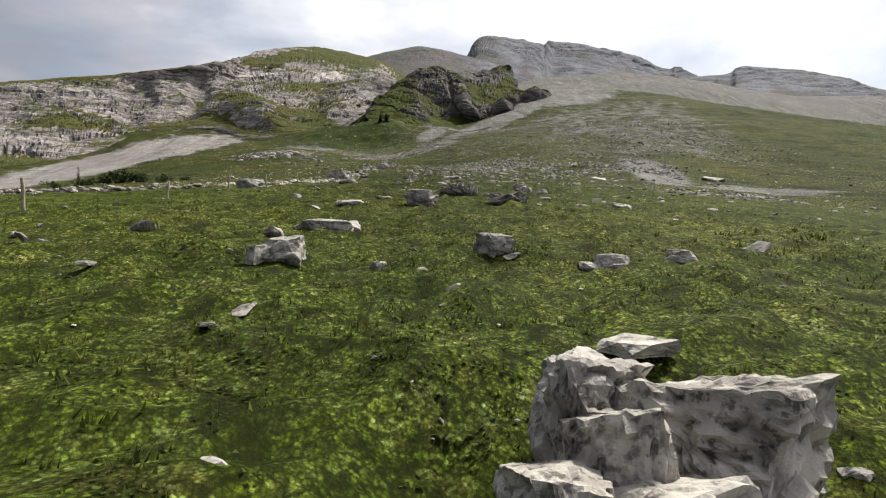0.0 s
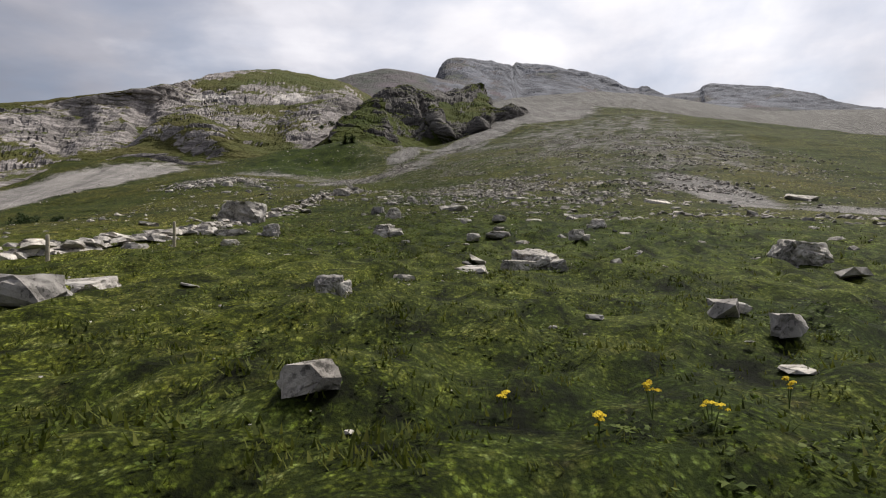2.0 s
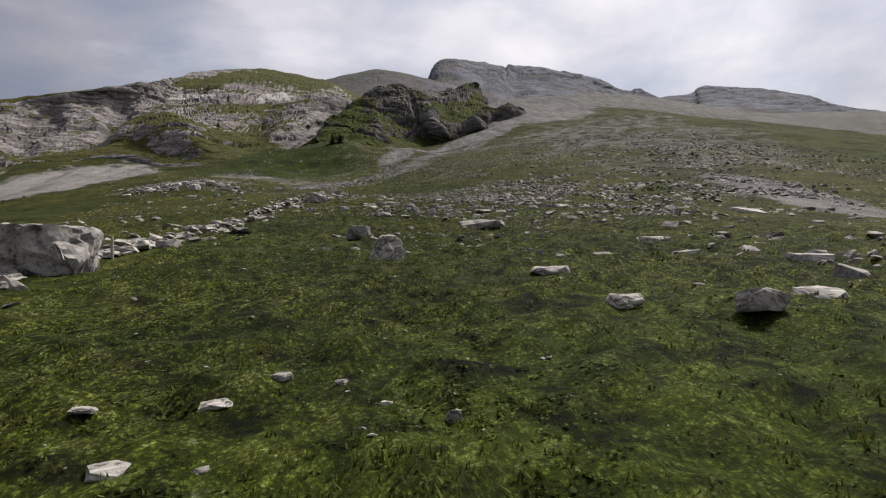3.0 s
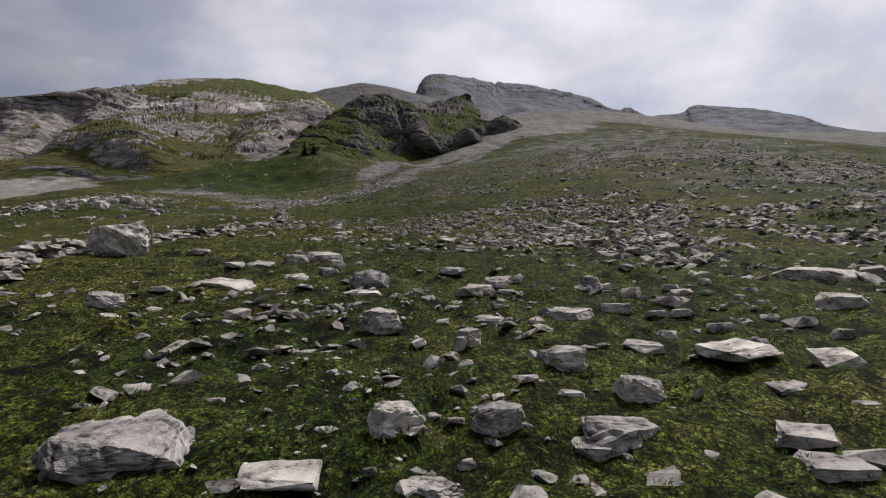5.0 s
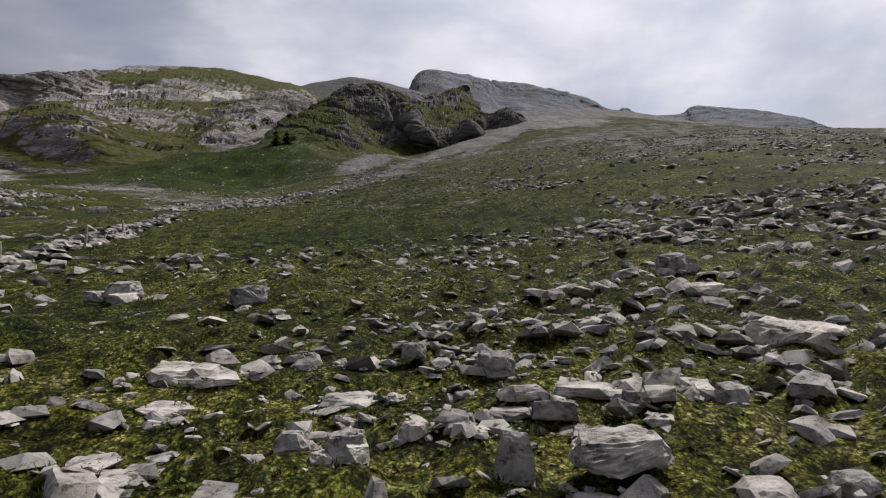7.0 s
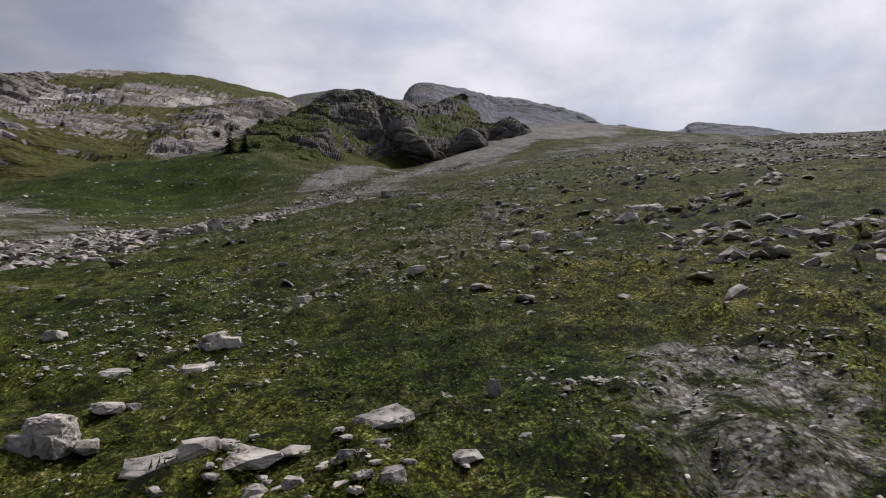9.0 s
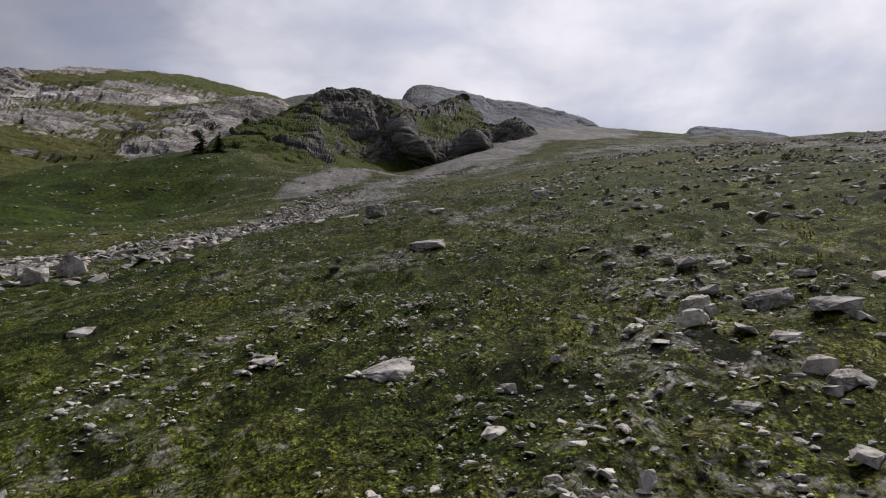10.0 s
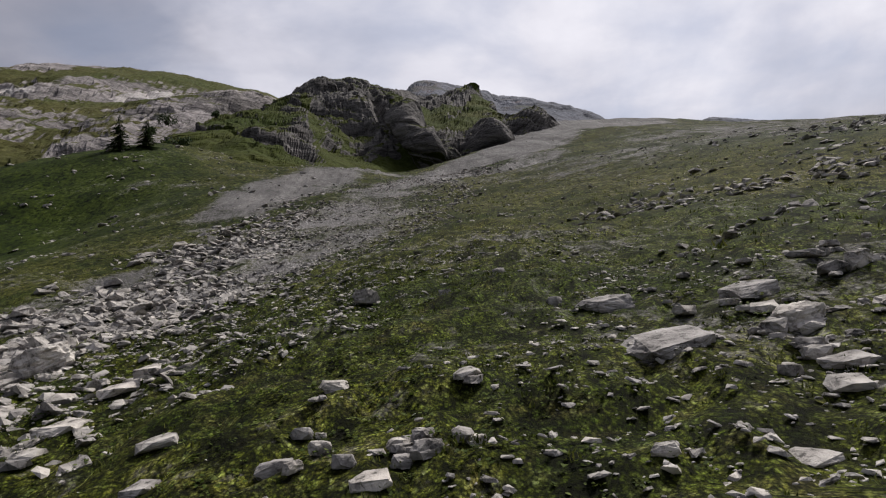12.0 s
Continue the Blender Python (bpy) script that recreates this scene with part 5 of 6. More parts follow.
cobble(0.45, 28.28, 0.17, 0.14, 0.05, 16)
boulder(-1, 35.27, 0.87, 0.66, 0.28, -9, "b", 4)
dark_outcrop(0.4, 34.9, -6, ((0.75, 0.2, 0.5, 1.4, 0.8, 30), (0.35, 0.0, 0.5, 1.5, 0.85, 32), (-0.05, -0.1, 0.45, 1.4, 0.75, 34), (1.15, 0.4, 0.4, 1.0, 0.7, 30), (-0.4, -0.1, 0.5, 1.2, 0.6, 36), (0.5, -0.75, 1.3, 0.6, 0.5, 18), (-0.2, -0.7, 0.9, 0.6, 0.36, 14)))
cobble(-0.45, 39.65, 0.31, 0.23, 0.15, -13)
boulder(-1.47, 40.03, 0.4, 0.32, 0.12, -15, "s")
boulder(-2.63, 39.13, 0.39, 0.32, 0.1, -6, "s")
boulder(-3.32, 40.68, 0.47, 0.37, 0.14, -7, "s", 3)
boulder(7.05, 44.03, 0.82, 0.66, 0.21, 15, "s")
boulder(2.54, 38.36, 0.46, 0.35, 0.22, 21, "b", 3)
cobble(-3.27, 46.78, 0.39, 0.29, 0.24, -2)
boulder(6.93, 53.03, 1.19, 0.89, 0.65, -20, "b")
cobble(1.12, 48.92, 0.4, 0.3, 0.25, 13)
boulder(-19.82, 66.46, 3.18, 2.39, 1.02, -4, "b", 3)
boulder(-3.65, 51.2, 0.48, 0.36, 0.3, 17, "b", 3)
boulder(-1.5, 54.56, 0.71, 0.57, 0.21, -1, "s", 3)
boulder(-0.21, 55.3, 1.32, 0.99, 0.47, 7, "b", 4)
cobble(-2.72, 53.25, 0.4, 0.3, 0.14, -10)
boulder(-3.54, 69.63, 1.18, 0.95, 0.36, -14, "s", 3)
boulder(1.15, 50.07, 0.52, 0.42, 0.16, -10, "s", 3)
boulder(7.11, 58.03, 1.37, 1.03, 0.65, 5, "b", 3)
cobble(-0.6, 49.68, 0.2, 0.16, 0.06, -8)
boulder(0.61, 47.95, 0.33, 0.26, 0.05, -20, "s")
cobble(-1.13, 49.41, 0.12, 0.1, 0.04, 10)
cobble(0.42, 64.4, 0.87, 0.69, 0.26, -6)
cobble(-3, 46.38, 0.07, 0.06, 0.02, -25)
boulder(-7.65, 52.49, 1.22, 0.97, 0.36, -7, "s", 3)
boulder(-3.49, 68.32, 1.25, 0.94, 0.6, 11, "b", 3)
cobble(-3.4, 66.53, 0.46, 0.37, 0.14, 20)
boulder(-2.77, 62.16, 0.32, 0.24, 0.2, -6, "b")
boulder(-2.37, 60.2, 0.28, 0.75, 0.16, -6, "s", 3)
boulder(-0.46, 64.21, 0.49, 0.37, 0.25, 7, "b", 3)
boulder(0.85, 61.85, 0.62, 0.46, 0.23, -13, "b", 3)
boulder(2.83, 62.86, 0.66, 0.5, 0.34, 1, "b", 3)
cobble(2.18, 76.32, 0.77, 0.58, 0.42, 2)
cobble(1.31, 70.4, 0.55, 0.44, 0.17, 13)
boulder(1.98, 107.63, 3.03, 2.42, 0.91, -7, "s", 3)
boulder(-14.2, 87.0, 3.3, 2.4, 2.3, 2, "b", 3)
boulder(-11.06, 73.3, 1.7, 1.36, 0.51, 3, "s", 3)
boulder(-8.74, 70.52, 1.06, 0.8, 0.66, -15, "b", 3)
boulder(-9.25, 66.36, 0.69, 0.52, 0.29, -11, "b", 3)
boulder(5.52, 69.9, 0.88, 0.66, 0.47, -6, "b", 3)
boulder(32.54, 130.19, 3.76, 3, 1.13, -9, "s")
boulder(62.76, 144.4, 5.34, 4.27, 1.4, -23, "s")
cobble(-4.74, 61.96, 0.14, 0.11, 0.04, -20)
cobble(-5.32, 59.74, 0.13, 0.1, 0.04, -23)
cobble(-3.92, 58.98, 0.13, 0.1, 0.04, 4)
cobble(-3.43, 58.82, 0.12, 0.09, 0.04, 15)
boulder(-2.89, 58.99, 0.19, 0.15, 0.04, -8, "s")
cobble(-1.09, 59.88, 0.18, 0.14, 0.05, 8)
cobble(-0.53, 59.19, 0.11, 0.09, 0.03, 9)
cobble(1.02, 60.54, 0.17, 0.13, 0.05, 16)
cobble(-1.54, 60.94, 0.11, 0.09, 0.03, 5)
boulder(-3.77, 88.19, 1.27, 0.64, 0.94, 19, "w", 3)
cobble(-5.39, 98.63, 1.2, 0.9, 0.74, -4)
boulder(0.68, 83.75, 1.12, 0.89, 0.34, -16, "s", 3)
boulder(0.53, 77.72, 0.67, 0.51, 0.23, 18, "b", 3)
cobble(-13.95, 96.41, 1.19, 0.9, 0.69, -13)
boulder(8.77, 84.96, 1.39, 1.11, 0.42, -21, "s")
boulder(4.42, 78.11, 1.06, 0.85, 0.28, 1, "s", 3)
boulder(7.67, 93.43, 1.32, 1.05, 0.4, -13, "s")
boulder(-5.15, 73.34, 0.33, 0.26, 0.1, 15, "s")
cobble(-4.64, 73.94, 0.27, 0.22, 0.08, 15)
boulder(-5.52, 71.89, 0.33, 0.26, 0.1, 3, "s")
cobble(-3.96, 73.69, 0.16, 0.13, 0.05, -8)
cobble(-3.48, 73.07, 0.16, 0.13, 0.05, -14)
cobble(-2.86, 72.63, 0.17, 0.09, 0.18, -3)
cobble(-6.32, 73.19, 0.25, 0.2, 0.07, 2)
cobble(-4.84, 71.93, 0.18, 0.15, 0.03, 22)
boulder(-4.64, 116.79, 1.42, 1.06, 0.45, 12, "b", 4)
boulder(-2.87, 116, 0.79, 0.63, 0.12, -5, "s", 3)
boulder(-1.78, 116.92, 0.59, 0.44, 0.35, 15, "b", 3)
boulder(-0.59, 117.21, 0.64, 0.48, 0.34, 10, "b", 3)
boulder(-1.48, 115.74, 0.57, 0.43, 0.28, -13, "b", 3)
boulder(0.65, 116.85, 1.11, 0.83, 0.37, -5, "b", 3)
boulder(1.46, 118.13, 0.73, 0.55, 0.34, -19, "b", 3)
boulder(0.81, 119.65, 0.86, 0.65, 0.43, -22, "b", 3)
boulder(-0.53, 120.73, 0.55, 0.42, 0.34, 20, "b", 3)
boulder(-1.97, 122.34, 0.83, 0.63, 0.52, -11, "b", 3)
boulder(0.26, 122.97, 0.64, 0.51, 0.19, -8, "s", 3)
boulder(2.13, 123.54, 1.03, 0.83, 0.31, 23, "s", 3)
boulder(3.73, 126.65, 0.86, 0.65, 0.54, 12, "b", 3)
boulder(0.24, 129.9, 0.94, 0.75, 0.28, 14, "s", 3)
boulder(-2.37, 127.85, 1.1, 0.82, 0.52, -10, "b", 3)
boulder(-8.31, 125.17, 0.9, 0.68, 0.37, -18, "b", 3)
cobble(-7.68, 126.69, 0.62, 0.49, 0.19, -4)
boulder(-6.28, 127.46, 1.71, 1.37, 0.37, -14, "s", 3)
boulder(-12.4, 135.77, 2.81, 2.11, 1.74, -7, "b", 3)
boulder(12.1, 129.44, 2.92, 2.33, 0.71, 4, "s", 3)
boulder(8.73, 123.81, 1.06, 0.79, 0.44, -24, "b")
boulder(2.59, 120.61, 0.72, 0.58, 0.22, -23, "s", 3)
cobble(4.27, 122.61, 0.52, 0.42, 0.16, -3)
boulder(3.62, 119.56, 1.21, 0.97, 0.27, 19, "s", 3)
boulder(2.77, 116.61, 0.7, 0.56, 0.21, -20, "s", 3)
boulder(2.57, 116, 0.75, 0.6, 0.23, -7, "s", 3)
boulder(5.17, 119.37, 0.91, 0.73, 0.27, 22, "s", 3)
boulder(3.78, 118.53, 0.71, 0.57, 0.18, 18, "s", 3)
boulder(4.32, 117.68, 0.35, 0.28, 0.1, -5, "s")
cobble(-2.58, 117.35, 0.3, 0.24, 0.09, -24)
cobble(-1.07, 117.39, 0.23, 0.18, 0.07, -5)
boulder(0.52, 118.04, 0.36, 0.29, 0.11, -7, "s")
cobble(0, 118.3, 0.3, 0.24, 0.09, -5)
cobble(3.96, 123.21, 0.49, 0.39, 0.15, -16)
cobble(-2.05, 116.17, 0.14, 0.1, 0.08, 24)
cobble(-1.07, 116.36, 0.2, 0.15, 0.12, 16)
cobble(-9.15, 135.38, 0.88, 0.7, 0.26, 1)
boulder(1.33, 127.86, 1.01, 0.75, 0.55, 14, "b", 3)
boulder(0.44, 126.27, 1.02, 0.76, 0.33, 18, "b", 3)
boulder(1.13, 126.98, 0.58, 0.43, 0.18, -21, "b", 3)
boulder(1.3, 126.48, 0.48, 0.38, 0.14, -7, "s", 3)
boulder(-2.51, 126.68, 0.91, 0.73, 0.17, 14, "s", 3)
boulder(-4.63, 129.58, 0.87, 0.69, 0.26, -13, "s", 3)
boulder(-3.73, 130.73, 0.7, 0.53, 0.33, 3, "b", 3)
boulder(-5.17, 133.32, 0.93, 0.7, 0.51, -7, "b", 3)
boulder(4.27, 128.49, 0.53, 0.4, 0.33, -17, "b", 3)
boulder(-6.35, 132.46, 1.31, 1.05, 0.34, -9, "s", 3)
boulder(-4.27, 134.64, 1.48, 1.19, 0.45, -1, "s", 4)
boulder(-3.54, 131.65, 0.54, 0.41, 0.33, 13, "b", 3)
boulder(-6.98, 131.45, 0.85, 0.68, 0.2, -15, "s", 3)
boulder(-3.01, 139.16, 0.58, 0.46, 0.17, -4, "s", 3)
boulder(-2.58, 137.52, 0.56, 0.45, 0.17, 11, "s", 3)
boulder(-0.17, 137.38, 0.62, 0.47, 0.39, -25, "b", 3)
boulder(0.26, 137.05, 0.36, 0.29, 0.11, -2, "s")
boulder(1.64, 137.86, 1.36, 1.09, 0.19, -23, "s", 4)
boulder(0.8, 137.84, 0.45, 0.36, 0.13, 4, "s")
boulder(3.21, 140.08, 1.08, 0.81, 0.42, -15, "b", 3)
boulder(4.33, 140.31, 0.65, 0.49, 0.31, -2, "b", 3)
boulder(4.01, 139.12, 0.47, 0.35, 0.29, 25, "b", 3)
boulder(1.74, 139.03, 1.05, 0.84, 0.3, -2, "s", 3)
boulder(0.38, 139.95, 0.54, 0.44, 0.16, -7, "s", 3)
boulder(-0.33, 139.57, 0.54, 0.43, 0.11, 11, "s", 3)
cobble(-1.74, 140, 0.3, 0.24, 0.09, -19)
cobble(-1.74, 141.25, 0.3, 0.22, 0.18, 3)
boulder(-2.12, 137.18, 0.3, 0.24, 0.09, -12, "s")
boulder(-1.68, 136.92, 0.38, 0.3, 0.11, 2, "s")
boulder(-3.3, 137.39, 0.59, 0.47, 0.08, -12, "s", 3)
boulder(-5.54, 143.67, 0.77, 0.61, 0.23, -18, "s", 3)
boulder(-1.79, 143.06, 0.61, 0.49, 0.16, -22, "s", 3)
boulder(1.39, 143.61, 1.05, 0.84, 0.31, -22, "s", 3)
boulder(1.04, 153.28, 1.21, 0.97, 0.34, -22, "s", 3)
boulder(-1.55, 138.66, 0.31, 0.23, 0.1, 22, "b")
cobble(-1.06, 139.81, 0.27, 0.21, 0.08, -15)
cobble(-0.99, 141.16, 0.24, 0.18, 0.15, 13)
boulder(-0.1, 140.69, 0.41, 0.33, 0.12, 18, "s")
boulder(2.12, 140.69, 0.53, 0.43, 0.16, -16, "s", 3)
boulder(2.12, 139.65, 0.47, 0.35, 0.19, 13, "b", 3)
boulder(3.41, 138.54, 0.38, 0.3, 0.11, -23, "s")
boulder(3.01, 138.21, 0.49, 0.39, 0.09, 9, "s", 3)
cobble(-3.03, 142.13, 0.26, 0.21, 0.08, 6)
boulder(2.19, 153.07, 0.74, 0.56, 0.46, 12, "b", 3)
boulder(-5.07, 153.88, 1.09, 0.87, 0.23, -10, "s", 3)
boulder(-4.28, 152.54, 0.62, 0.49, 0.18, -5, "s", 3)
boulder(-4.72, 155.21, 1.24, 0.99, 0.37, -23, "s", 3)
boulder(-5.59, 158.47, 1.58, 1.19, 0.51, -18, "b", 3)
boulder(-2.65, 149.45, 0.43, 0.32, 0.24, 8, "b")
boulder(-1.21, 149.25, 0.4, 0.3, 0.25, -7, "b")
boulder(-1.58, 149.65, 0.26, 0.2, 0.16, 24, "b")
boulder(-0.75, 149.51, 0.51, 0.38, 0.31, 1, "b", 3)
boulder(-1.53, 148.31, 0.33, 0.26, 0.1, 16, "s")
boulder(-0.9, 148.47, 0.44, 0.33, 0.25, -13, "b", 3)
boulder(0.68, 148.5, 0.52, 0.42, 0.16, 5, "s", 3)
boulder(1.61, 148.35, 0.58, 0.46, 0.12, -13, "s", 3)
boulder(1.45, 149.57, 0.74, 0.59, 0.17, -10, "s", 3)
boulder(2.96, 149.54, 0.63, 0.5, 0.19, 3, "s", 3)
boulder(2.81, 148.6, 0.47, 0.38, 0.12, 1, "s", 3)
boulder(-2.16, 148.42, 0.34, 0.27, 0.07, 6, "s")
boulder(-4.19, 150.94, 0.4, 0.32, 0.11, -23, "s")
cobble(3.78, 158.58, 0.55, 0.42, 0.34, -11)
boulder(-0.39, 148.21, 0.46, 0.35, 0.18, 1, "b", 3)
boulder(4.91, 155.55, 0.84, 0.67, 0.25, 3, "s", 3)
cobble(0.79, 149.28, 0.25, 0.13, 0.23, -10)
boulder(3.69, 160.36, 0.7, 0.56, 0.21, 16, "s", 3)
boulder(1.1, 158.95, 0.78, 0.58, 0.25, 2, "b", 3)
boulder(0.24, 158.91, 0.3, 0.15, 0.36, -12, "w")
boulder(-1.1, 159.75, 0.51, 0.38, 0.31, 6, "b", 3)
boulder(-1.52, 160.01, 0.35, 0.26, 0.21, -13, "b")
boulder(-0.44, 160.03, 0.33, 0.25, 0.2, -23, "b")
boulder(1.58, 161.34, 0.69, 0.55, 0.21, -23, "s", 3)
cobble(-0.29, 162.73, 0.35, 0.26, 0.22, -9)
boulder(-3.16, 162.32, 0.94, 0.75, 0.28, -9, "s", 3)
boulder(-2.99, 161.15, 0.65, 0.52, 0.14, -10, "s", 3)
boulder(-3.05, 159.6, 0.45, 0.36, 0.09, 8, "s", 3)
boulder(-2.8, 159.2, 0.49, 0.4, 0.08, -12, "s", 3)
boulder(-2.61, 159.93, 0.28, 0.22, 0.08, 24, "s")
boulder(-0.98, 161.43, 0.85, 0.68, 0.26, -11, "s", 3)
cobble(1.34, 162.94, 0.37, 0.29, 0.11, 1)
boulder(0.71, 162.1, 0.49, 0.37, 0.3, -9, "b", 3)
boulder(-6.51, 168.81, 1.21, 0.91, 0.49, -16, "b", 3)
boulder(-3.44, 167.9, 0.9, 0.68, 0.43, -5, "b", 3)
boulder(1.26, 160.02, 0.54, 0.4, 0.21, -22, "b", 3)
boulder(5.11, 162.57, 1.4, 1.05, 0.48, -5, "b", 3)
boulder(5.64, 166.11, 0.87, 0.7, 0.26, 11, "s", 3)
boulder(6.64, 169.16, 1.03, 0.77, 0.56, -18, "b", 3)
boulder(2.91, 160.5, 0.38, 0.28, 0.23, 11, "b")
boulder(2.68, 161.05, 0.59, 0.47, 0.15, 0, "s", 3)
boulder(1.87, 160, 0.29, 0.23, 0.09, 16, "s")
boulder(2.69, 158.6, 0.36, 0.27, 0.15, 16, "b")
boulder(-2.61, 161.68, 0.52, 0.41, 0.15, 25, "s", 3)
cobble(1.99, 160.92, 0.27, 0.21, 0.17, 20)
cobble(0.2, 161.43, 0.27, 0.21, 0.08, 22)
cobble(1.6, 205.59, 0.23, 0.18, 0.15, -23)
cobble(2.09, 205.7, 0.21, 0.16, 0.13, 6)
boulder(2.5, 205.2, 0.26, 0.2, 0.16, -1, "b")
cobble(2.68, 205.55, 0.16, 0.13, 0.05, -20)
boulder(3.52, 205.18, 0.25, 0.2, 0.08, 2, "s")
cobble(3.71, 205.08, 0.14, 0.11, 0.04, -12)
boulder(1.22, 205.69, 0.26, 0.2, 0.15, 11, "b")
boulder(-1.42, 207.32, 0.71, 0.53, 0.44, -15, "b", 3)
boulder(0.21, 206.49, 0.95, 0.76, 0.21, -4, "s", 3)
boulder(2.47, 206.83, 0.77, 0.62, 0.23, -7, "s", 3)
cobble(3.86, 207.33, 0.18, 0.09, 0.26, 17)
boulder(1.07, 206.24, 0.7, 0.56, 0.16, 5, "s", 3)
boulder(3.25, 205.69, 0.3, 0.24, 0.09, 16, "s")
cobble(0.74, 214.63, 0.4, 0.3, 0.25, -5)
cobble(-4.16, 213.33, 0.52, 0.39, 0.26, 1)
boulder(-0.34, 211.15, 0.74, 0.56, 0.33, 8, "b", 3)
boulder(-1.78, 210.02, 0.57, 0.45, 0.15, -12, "s", 3)
boulder(-0.48, 210.16, 0.56, 0.45, 0.17, 16, "s", 3)
cobble(12.13, 222.21, 0.96, 0.72, 0.47, 18)
boulder(14.34, 225.58, 1.34, 1.08, 0.4, -8, "s")
cobble(4.85, 213.79, 0.54, 0.43, 0.16, -4)
cobble(5.53, 212.24, 0.41, 0.33, 0.12, 0)
cobble(4.69, 205.34, 0.19, 0.15, 0.06, 6)
boulder(3.59, 216.6, 0.48, 0.36, 0.23, -21, "b", 3)
cobble(3.73, 216.95, 0.24, 0.18, 0.13, -8)
boulder(8.23, 220.61, 0.73, 0.55, 0.34, 15, "b", 3)
boulder(7.04, 221.18, 0.67, 0.54, 0.2, 17, "s", 3)
boulder(9.09, 219.47, 0.47, 0.35, 0.26, -13, "b", 3)
boulder(9.03, 218.24, 0.33, 0.25, 0.21, -23, "b")
boulder(7.57, 217.97, 0.34, 0.27, 0.1, 0, "s")
cobble(7.63, 217.42, 0.21, 0.17, 0.06, 14)
boulder(7.08, 218.46, 0.35, 0.26, 0.19, -17, "b")
boulder(4.66, 219.16, 0.47, 0.38, 0.14, 24, "s", 3)
cobble(-1.95, 222, 0.32, 0.24, 0.2, -8)
cobble(-0.79, 222.41, 0.38, 0.31, 0.12, 17)
cobble(-11.22, 251.52, 1.38, 1.03, 0.85, -22)
boulder(7.72, 218.56, 0.39, 0.31, 0.09, -15, "s")
boulder(6.58, 219.1, 0.37, 0.28, 0.23, 19, "b")
boulder(3.66, 230.64, 0.96, 0.77, 0.29, 15, "s", 3)
boulder(9.4, 219.03, 0.54, 0.43, 0.16, 4, "s", 3)
boulder(8.13, 217.28, 0.35, 0.28, 0.09, 11, "s")
boulder(-10.5, 253.08, 1.37, 0.69, 1.11, 5, "w")
boulder(8.69, 231.34, 0.68, 0.51, 0.36, 22, "b", 3)
boulder(9.91, 231.17, 0.72, 0.54, 0.36, 0, "b", 3)
boulder(9.87, 229.64, 0.69, 0.55, 0.21, -1, "s", 3)
boulder(8.86, 229.31, 0.4, 0.32, 0.12, -12, "s")
boulder(8.67, 228.46, 0.39, 0.29, 0.24, -25, "b")
boulder(8.53, 227.95, 0.57, 0.43, 0.26, -12, "b", 3)
cobble(11.4, 232.29, 0.46, 0.37, 0.14, -15)
boulder(8.15, 230.4, 0.45, 0.34, 0.28, -25, "b")
boulder(7.5, 231.05, 0.42, 0.33, 0.13, 14, "s")
cobble(6.99, 232.1, 0.29, 0.23, 0.09, -9)
boulder(1.83, 231.4, 0.48, 0.38, 0.14, -18, "s", 3)
cobble(5.15, 229.44, 0.23, 0.17, 0.14, 0)
boulder(4.71, 228.24, 0.29, 0.23, 0.09, 24, "s")
cobble(5.81, 226.93, 0.22, 0.11, 0.22, 25)
boulder(-2.78, 236.21, 0.78, 0.63, 0.24, -1, "s", 3)
boulder(5.31, 241.31, 1.14, 0.91, 0.32, -11, "s", 3)
cobble(15.61, 237.85, 0.48, 0.38, 0.14, 10)
boulder(7.34, 227.85, 0.32, 0.26, 0.1, -22, "s")
cobble(5.9, 229.81, 0.19, 0.14, 0.12, -13)
boulder(3.86, 255.6, 1.18, 0.89, 0.73, -15, "b", 3)
cobble(4.75, 258.46, 0.62, 0.46, 0.38, 17)
boulder(6.87, 253.07, 0.99, 0.79, 0.2, 13, "s", 3)
boulder(6.25, 260.21, 0.97, 0.73, 0.54, -4, "b", 3)
cobble(5.76, 252.57, 0.39, 0.31, 0.12, 10)
cobble(3.4, 252.98, 0.41, 0.31, 0.25, 24)
cobble(-6.55, 267.51, 0.96, 0.72, 0.6, 25)
boulder(7.99, 247.89, 0.31, 0.16, 0.27, 5, "w")
boulder(7.55, 246.71, 0.28, 0.22, 0.08, 8, "s")
boulder(13.25, 256.12, 1.13, 0.84, 0.44, 3, "b", 3)
boulder(14.33, 260.61, 0.92, 0.74, 0.25, -24, "s")
boulder(13.3, 253.32, 0.56, 0.45, 0.17, -20, "s", 3)
cobble(0.35, 254.66, 0.39, 0.3, 0.2, -23)
cobble(-0.26, 254.26, 0.36, 0.29, 0.11, 19)
cobble(2.53, 251.43, 0.22, 0.11, 0.25, 13)
cobble(4.34, 249.39, 0.17, 0.13, 0.1, -18)
cobble(6.88, 247.59, 0.2, 0.16, 0.06, 6)
cobble(6.67, 249.14, 0.18, 0.14, 0.05, 10)
cobble(6.25, 248.48, 0.16, 0.13, 0.05, -9)
cobble(5.17, 248.87, 0.22, 0.18, 0.07, 13)
boulder(0.23, 261.98, 0.98, 0.78, 0.29, 24, "s", 3)
boulder(2.4, 260.01, 1.03, 0.83, 0.31, -17, "s", 3)
boulder(-4.74, 260.86, 0.74, 0.55, 0.46, -23, "b")
boulder(4.64, 259.02, 0.7, 0.56, 0.21, -2, "s", 3)
boulder(5.96, 262.28, 1.54, 1.15, 0.49, -20, "b", 4)
cobble(6.71, 261.6, 0.32, 0.24, 0.2, 24)
boulder(5.45, 260.93, 0.44, 0.33, 0.28, 8, "b")
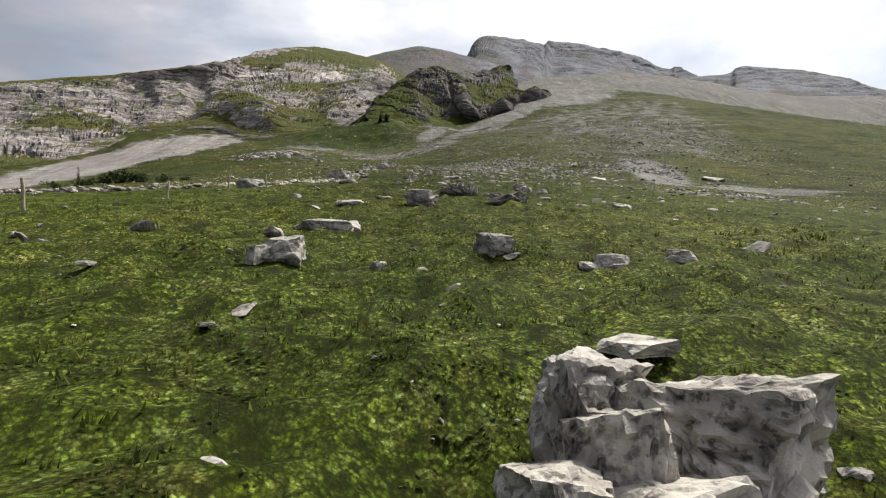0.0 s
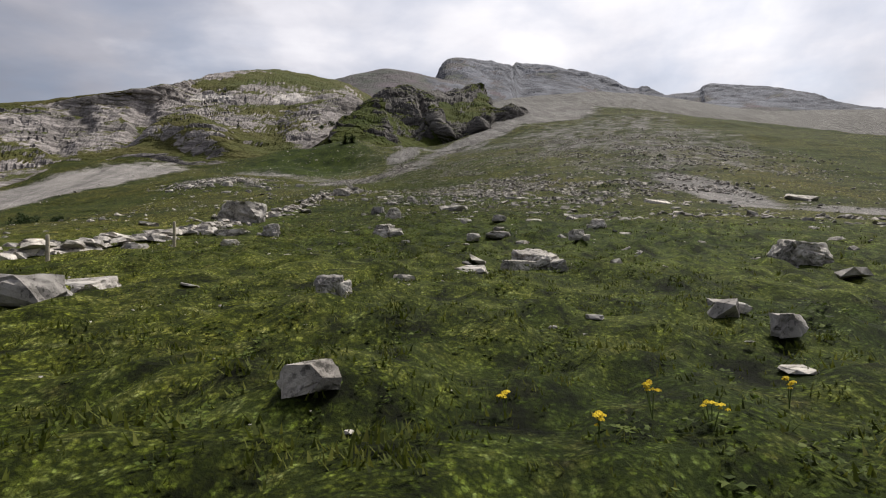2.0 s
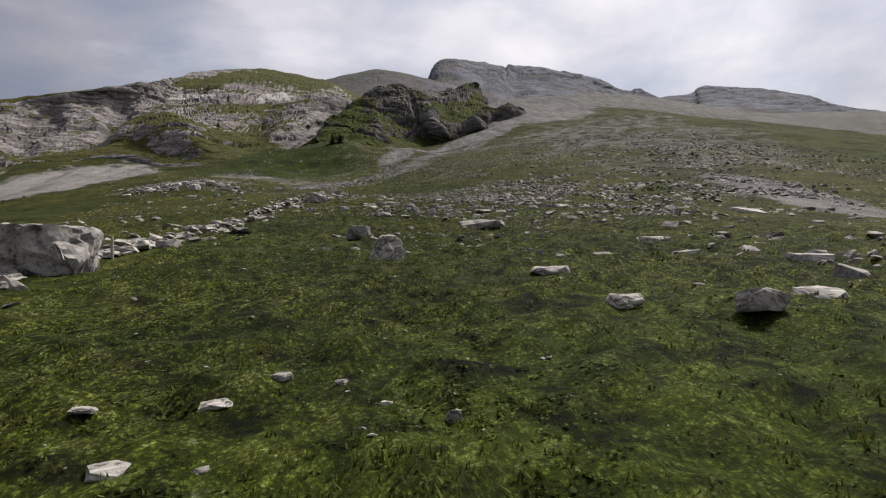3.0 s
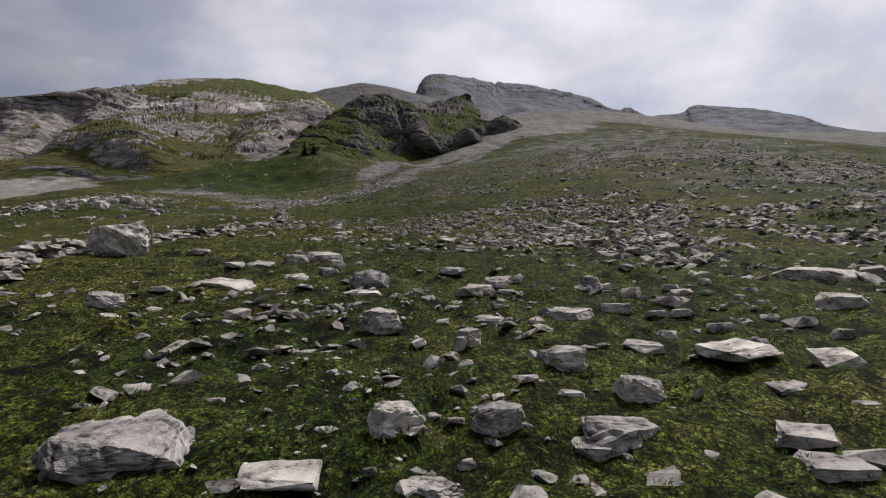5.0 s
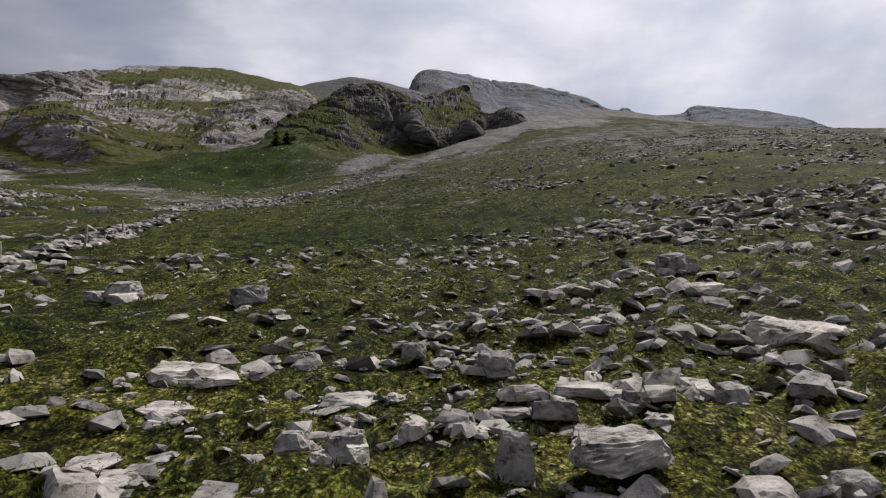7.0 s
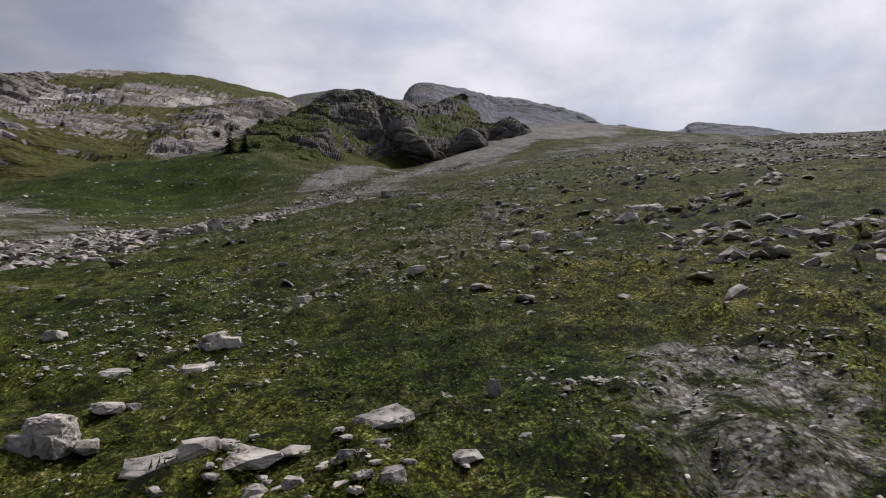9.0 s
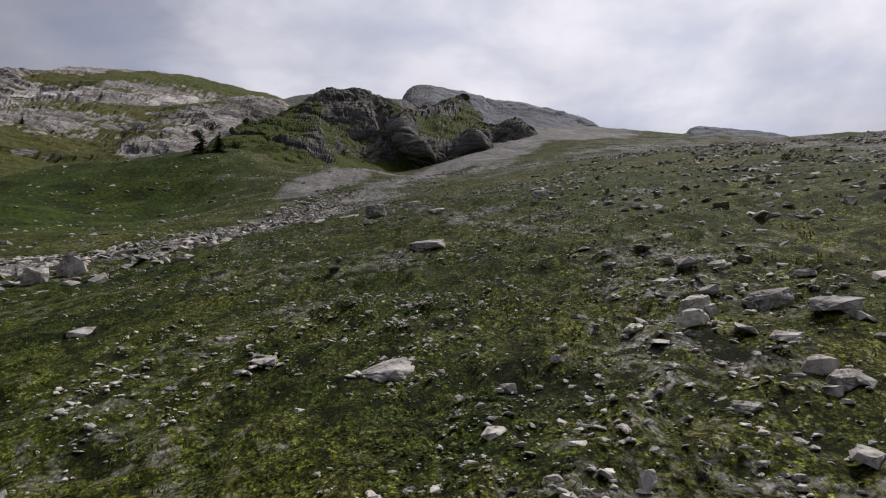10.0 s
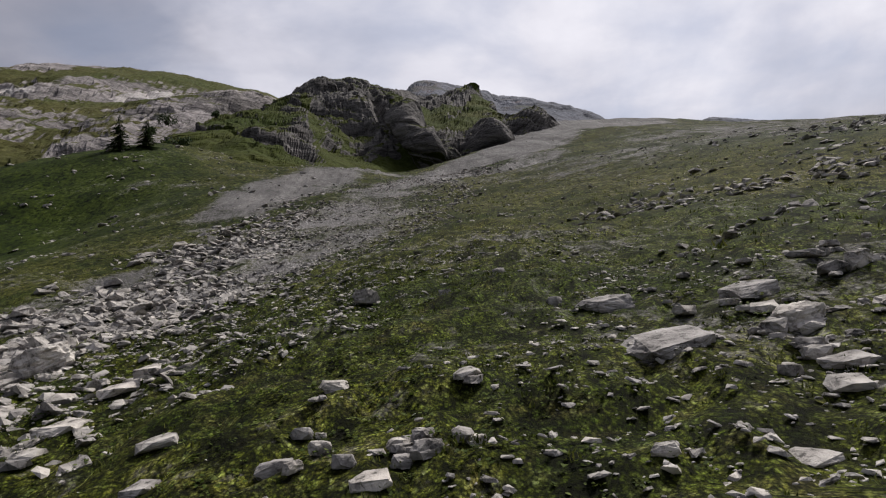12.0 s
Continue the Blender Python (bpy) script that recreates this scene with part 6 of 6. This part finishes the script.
boulder(1.99, 261.15, 0.94, 0.75, 0.28, -25, "s", 3)
boulder(7.08, 260.17, 0.37, 0.3, 0.11, -6, "s")
boulder(8.7, 258.7, 0.38, 0.29, 0.23, -3, "b")
cobble(8.7, 261.5, 0.26, 0.19, 0.16, -21)
boulder(9.13, 274.51, 0.93, 0.74, 0.28, -20, "s", 3)
boulder(-0.81, 270.29, 0.88, 0.66, 0.55, 9, "b", 3)
cobble(-0.68, 271.75, 0.48, 0.24, 0.67, 4)
boulder(-1.06, 265.7, 0.49, 0.37, 0.31, -1, "b", 3)
cobble(7.21, 259.37, 0.22, 0.17, 0.07, -12)
boulder(6.9, 264.15, 0.54, 0.43, 0.16, 25, "s", 3)
boulder(1.9, 267.16, 0.56, 0.42, 0.35, -6, "b", 3)
boulder(11.62, 263.29, 0.49, 0.36, 0.26, -1, "b", 3)
cobble(7.08, 259.58, 0.18, 0.14, 0.05, -11)
boulder(9.05, 272.0, 1.2, 1.0, 0.55, 10, "s", 4)
boulder(11.04, 273.7, 0.82, 0.66, 0.25, 6, "s", 3)
boulder(10.68, 272.77, 0.43, 0.35, 0.13, 0, "s")
boulder(10.52, 271.95, 0.88, 0.66, 0.33, -19, "b", 3)
cobble(9.53, 270.62, 0.25, 0.18, 0.15, -21)
boulder(9.99, 270.84, 0.31, 0.23, 0.15, -18, "b")
boulder(8.62, 269.16, 0.39, 0.31, 0.12, 14, "s", 3)
cobble(9.03, 270.29, 0.17, 0.13, 0.1, -2)
cobble(4.77, 271.14, 0.23, 0.17, 0.14, 7)
cobble(4.98, 270.63, 0.22, 0.17, 0.14, 2)
cobble(5.21, 270.2, 0.22, 0.16, 0.13, 1)
boulder(5.43, 269.74, 0.34, 0.27, 0.1, 20, "s")
cobble(5.69, 270.17, 0.19, 0.15, 0.12, 24)
boulder(6.48, 271.68, 0.33, 0.27, 0.1, 3, "s")
cobble(5.36, 277.7, 0.53, 0.4, 0.33, -21)
boulder(-2.03, 280.14, 1.3, 0.98, 0.65, 15, "b", 3)
boulder(1.27, 273.99, 0.74, 0.59, 0.22, -13, "s", 3)
boulder(3.22, 271.76, 0.43, 0.34, 0.13, 15, "s")
boulder(3.42, 270.74, 0.33, 0.26, 0.1, -6, "s")
boulder(1.42, 272.79, 0.39, 0.31, 0.12, 5, "s")
boulder(12.58, 273.21, 0.49, 0.36, 0.3, 2, "b", 3)
boulder(9.75, 270.13, 0.42, 0.34, 0.13, -18, "s")
boulder(10.08, 270.53, 0.5, 0.4, 0.15, 10, "s", 3)
boulder(7.65, 269.46, 0.23, 0.17, 0.09, -15, "b")
cobble(6.92, 269.95, 0.16, 0.13, 0.05, -2)
cobble(6.89, 277.18, 0.28, 0.21, 0.17, -15)
cobble(8.49, 275.08, 0.28, 0.21, 0.17, -14)
boulder(1.23, 275.99, 0.69, 0.55, 0.19, 20, "s", 3)
boulder(1.73, 276.28, 0.62, 0.5, 0.19, -16, "s", 3)
cobble(8.13, 277.92, 0.3, 0.22, 0.18, -5)


def pile(x0, x1, y0, y1, n, small, large, seed):
    """A loose pile of flat stones."""
    r = random.Random(seed)
    for _ in range(n):
        w = small * (large / small) ** (r.random() ** 1.5)
        cobble(r.uniform(x0, x1), r.uniform(y0, y1), w, w * r.uniform(0.55, 0.85), w * r.uniform(0.22, 0.5), r.uniform(-90, 90))


pile(-0.4, 2.6, 204.9, 206.6, 34, 0.14, 0.5, 301)
pile(-2.6, -0.6, 206.5, 208.6, 12, 0.15, 0.6, 302)
pile(-1.6, -0.5, 24.2, 24.9, 16, 0.05, 0.2, 303)
pile(0.6, 2.4, 160.0, 162.4, 16, 0.2, 0.6, 304)
pile(-1.0, 3.2, 152.0, 158.5, 34, 0.15, 0.6, 305)
pile(2.0, 6.5, 140.0, 147.0, 50, 0.2, 0.8, 306)
pile(3.0, 7.5, 120.0, 127.0, 40, 0.2, 0.75, 307)
pile(5.2, 7.6, 262.2, 264.4, 24, 0.14, 0.5, 308)
pile(4.6, 6.8, 270.2, 272.4, 26, 0.12, 0.42, 309)
pile(9.9, 14.5, 269.8, 275.5, 55, 0.15, 0.6, 310)
pile(6.8, 8.6, 222.5, 227.0, 24, 0.12, 0.45, 311)
lay_cobbles()
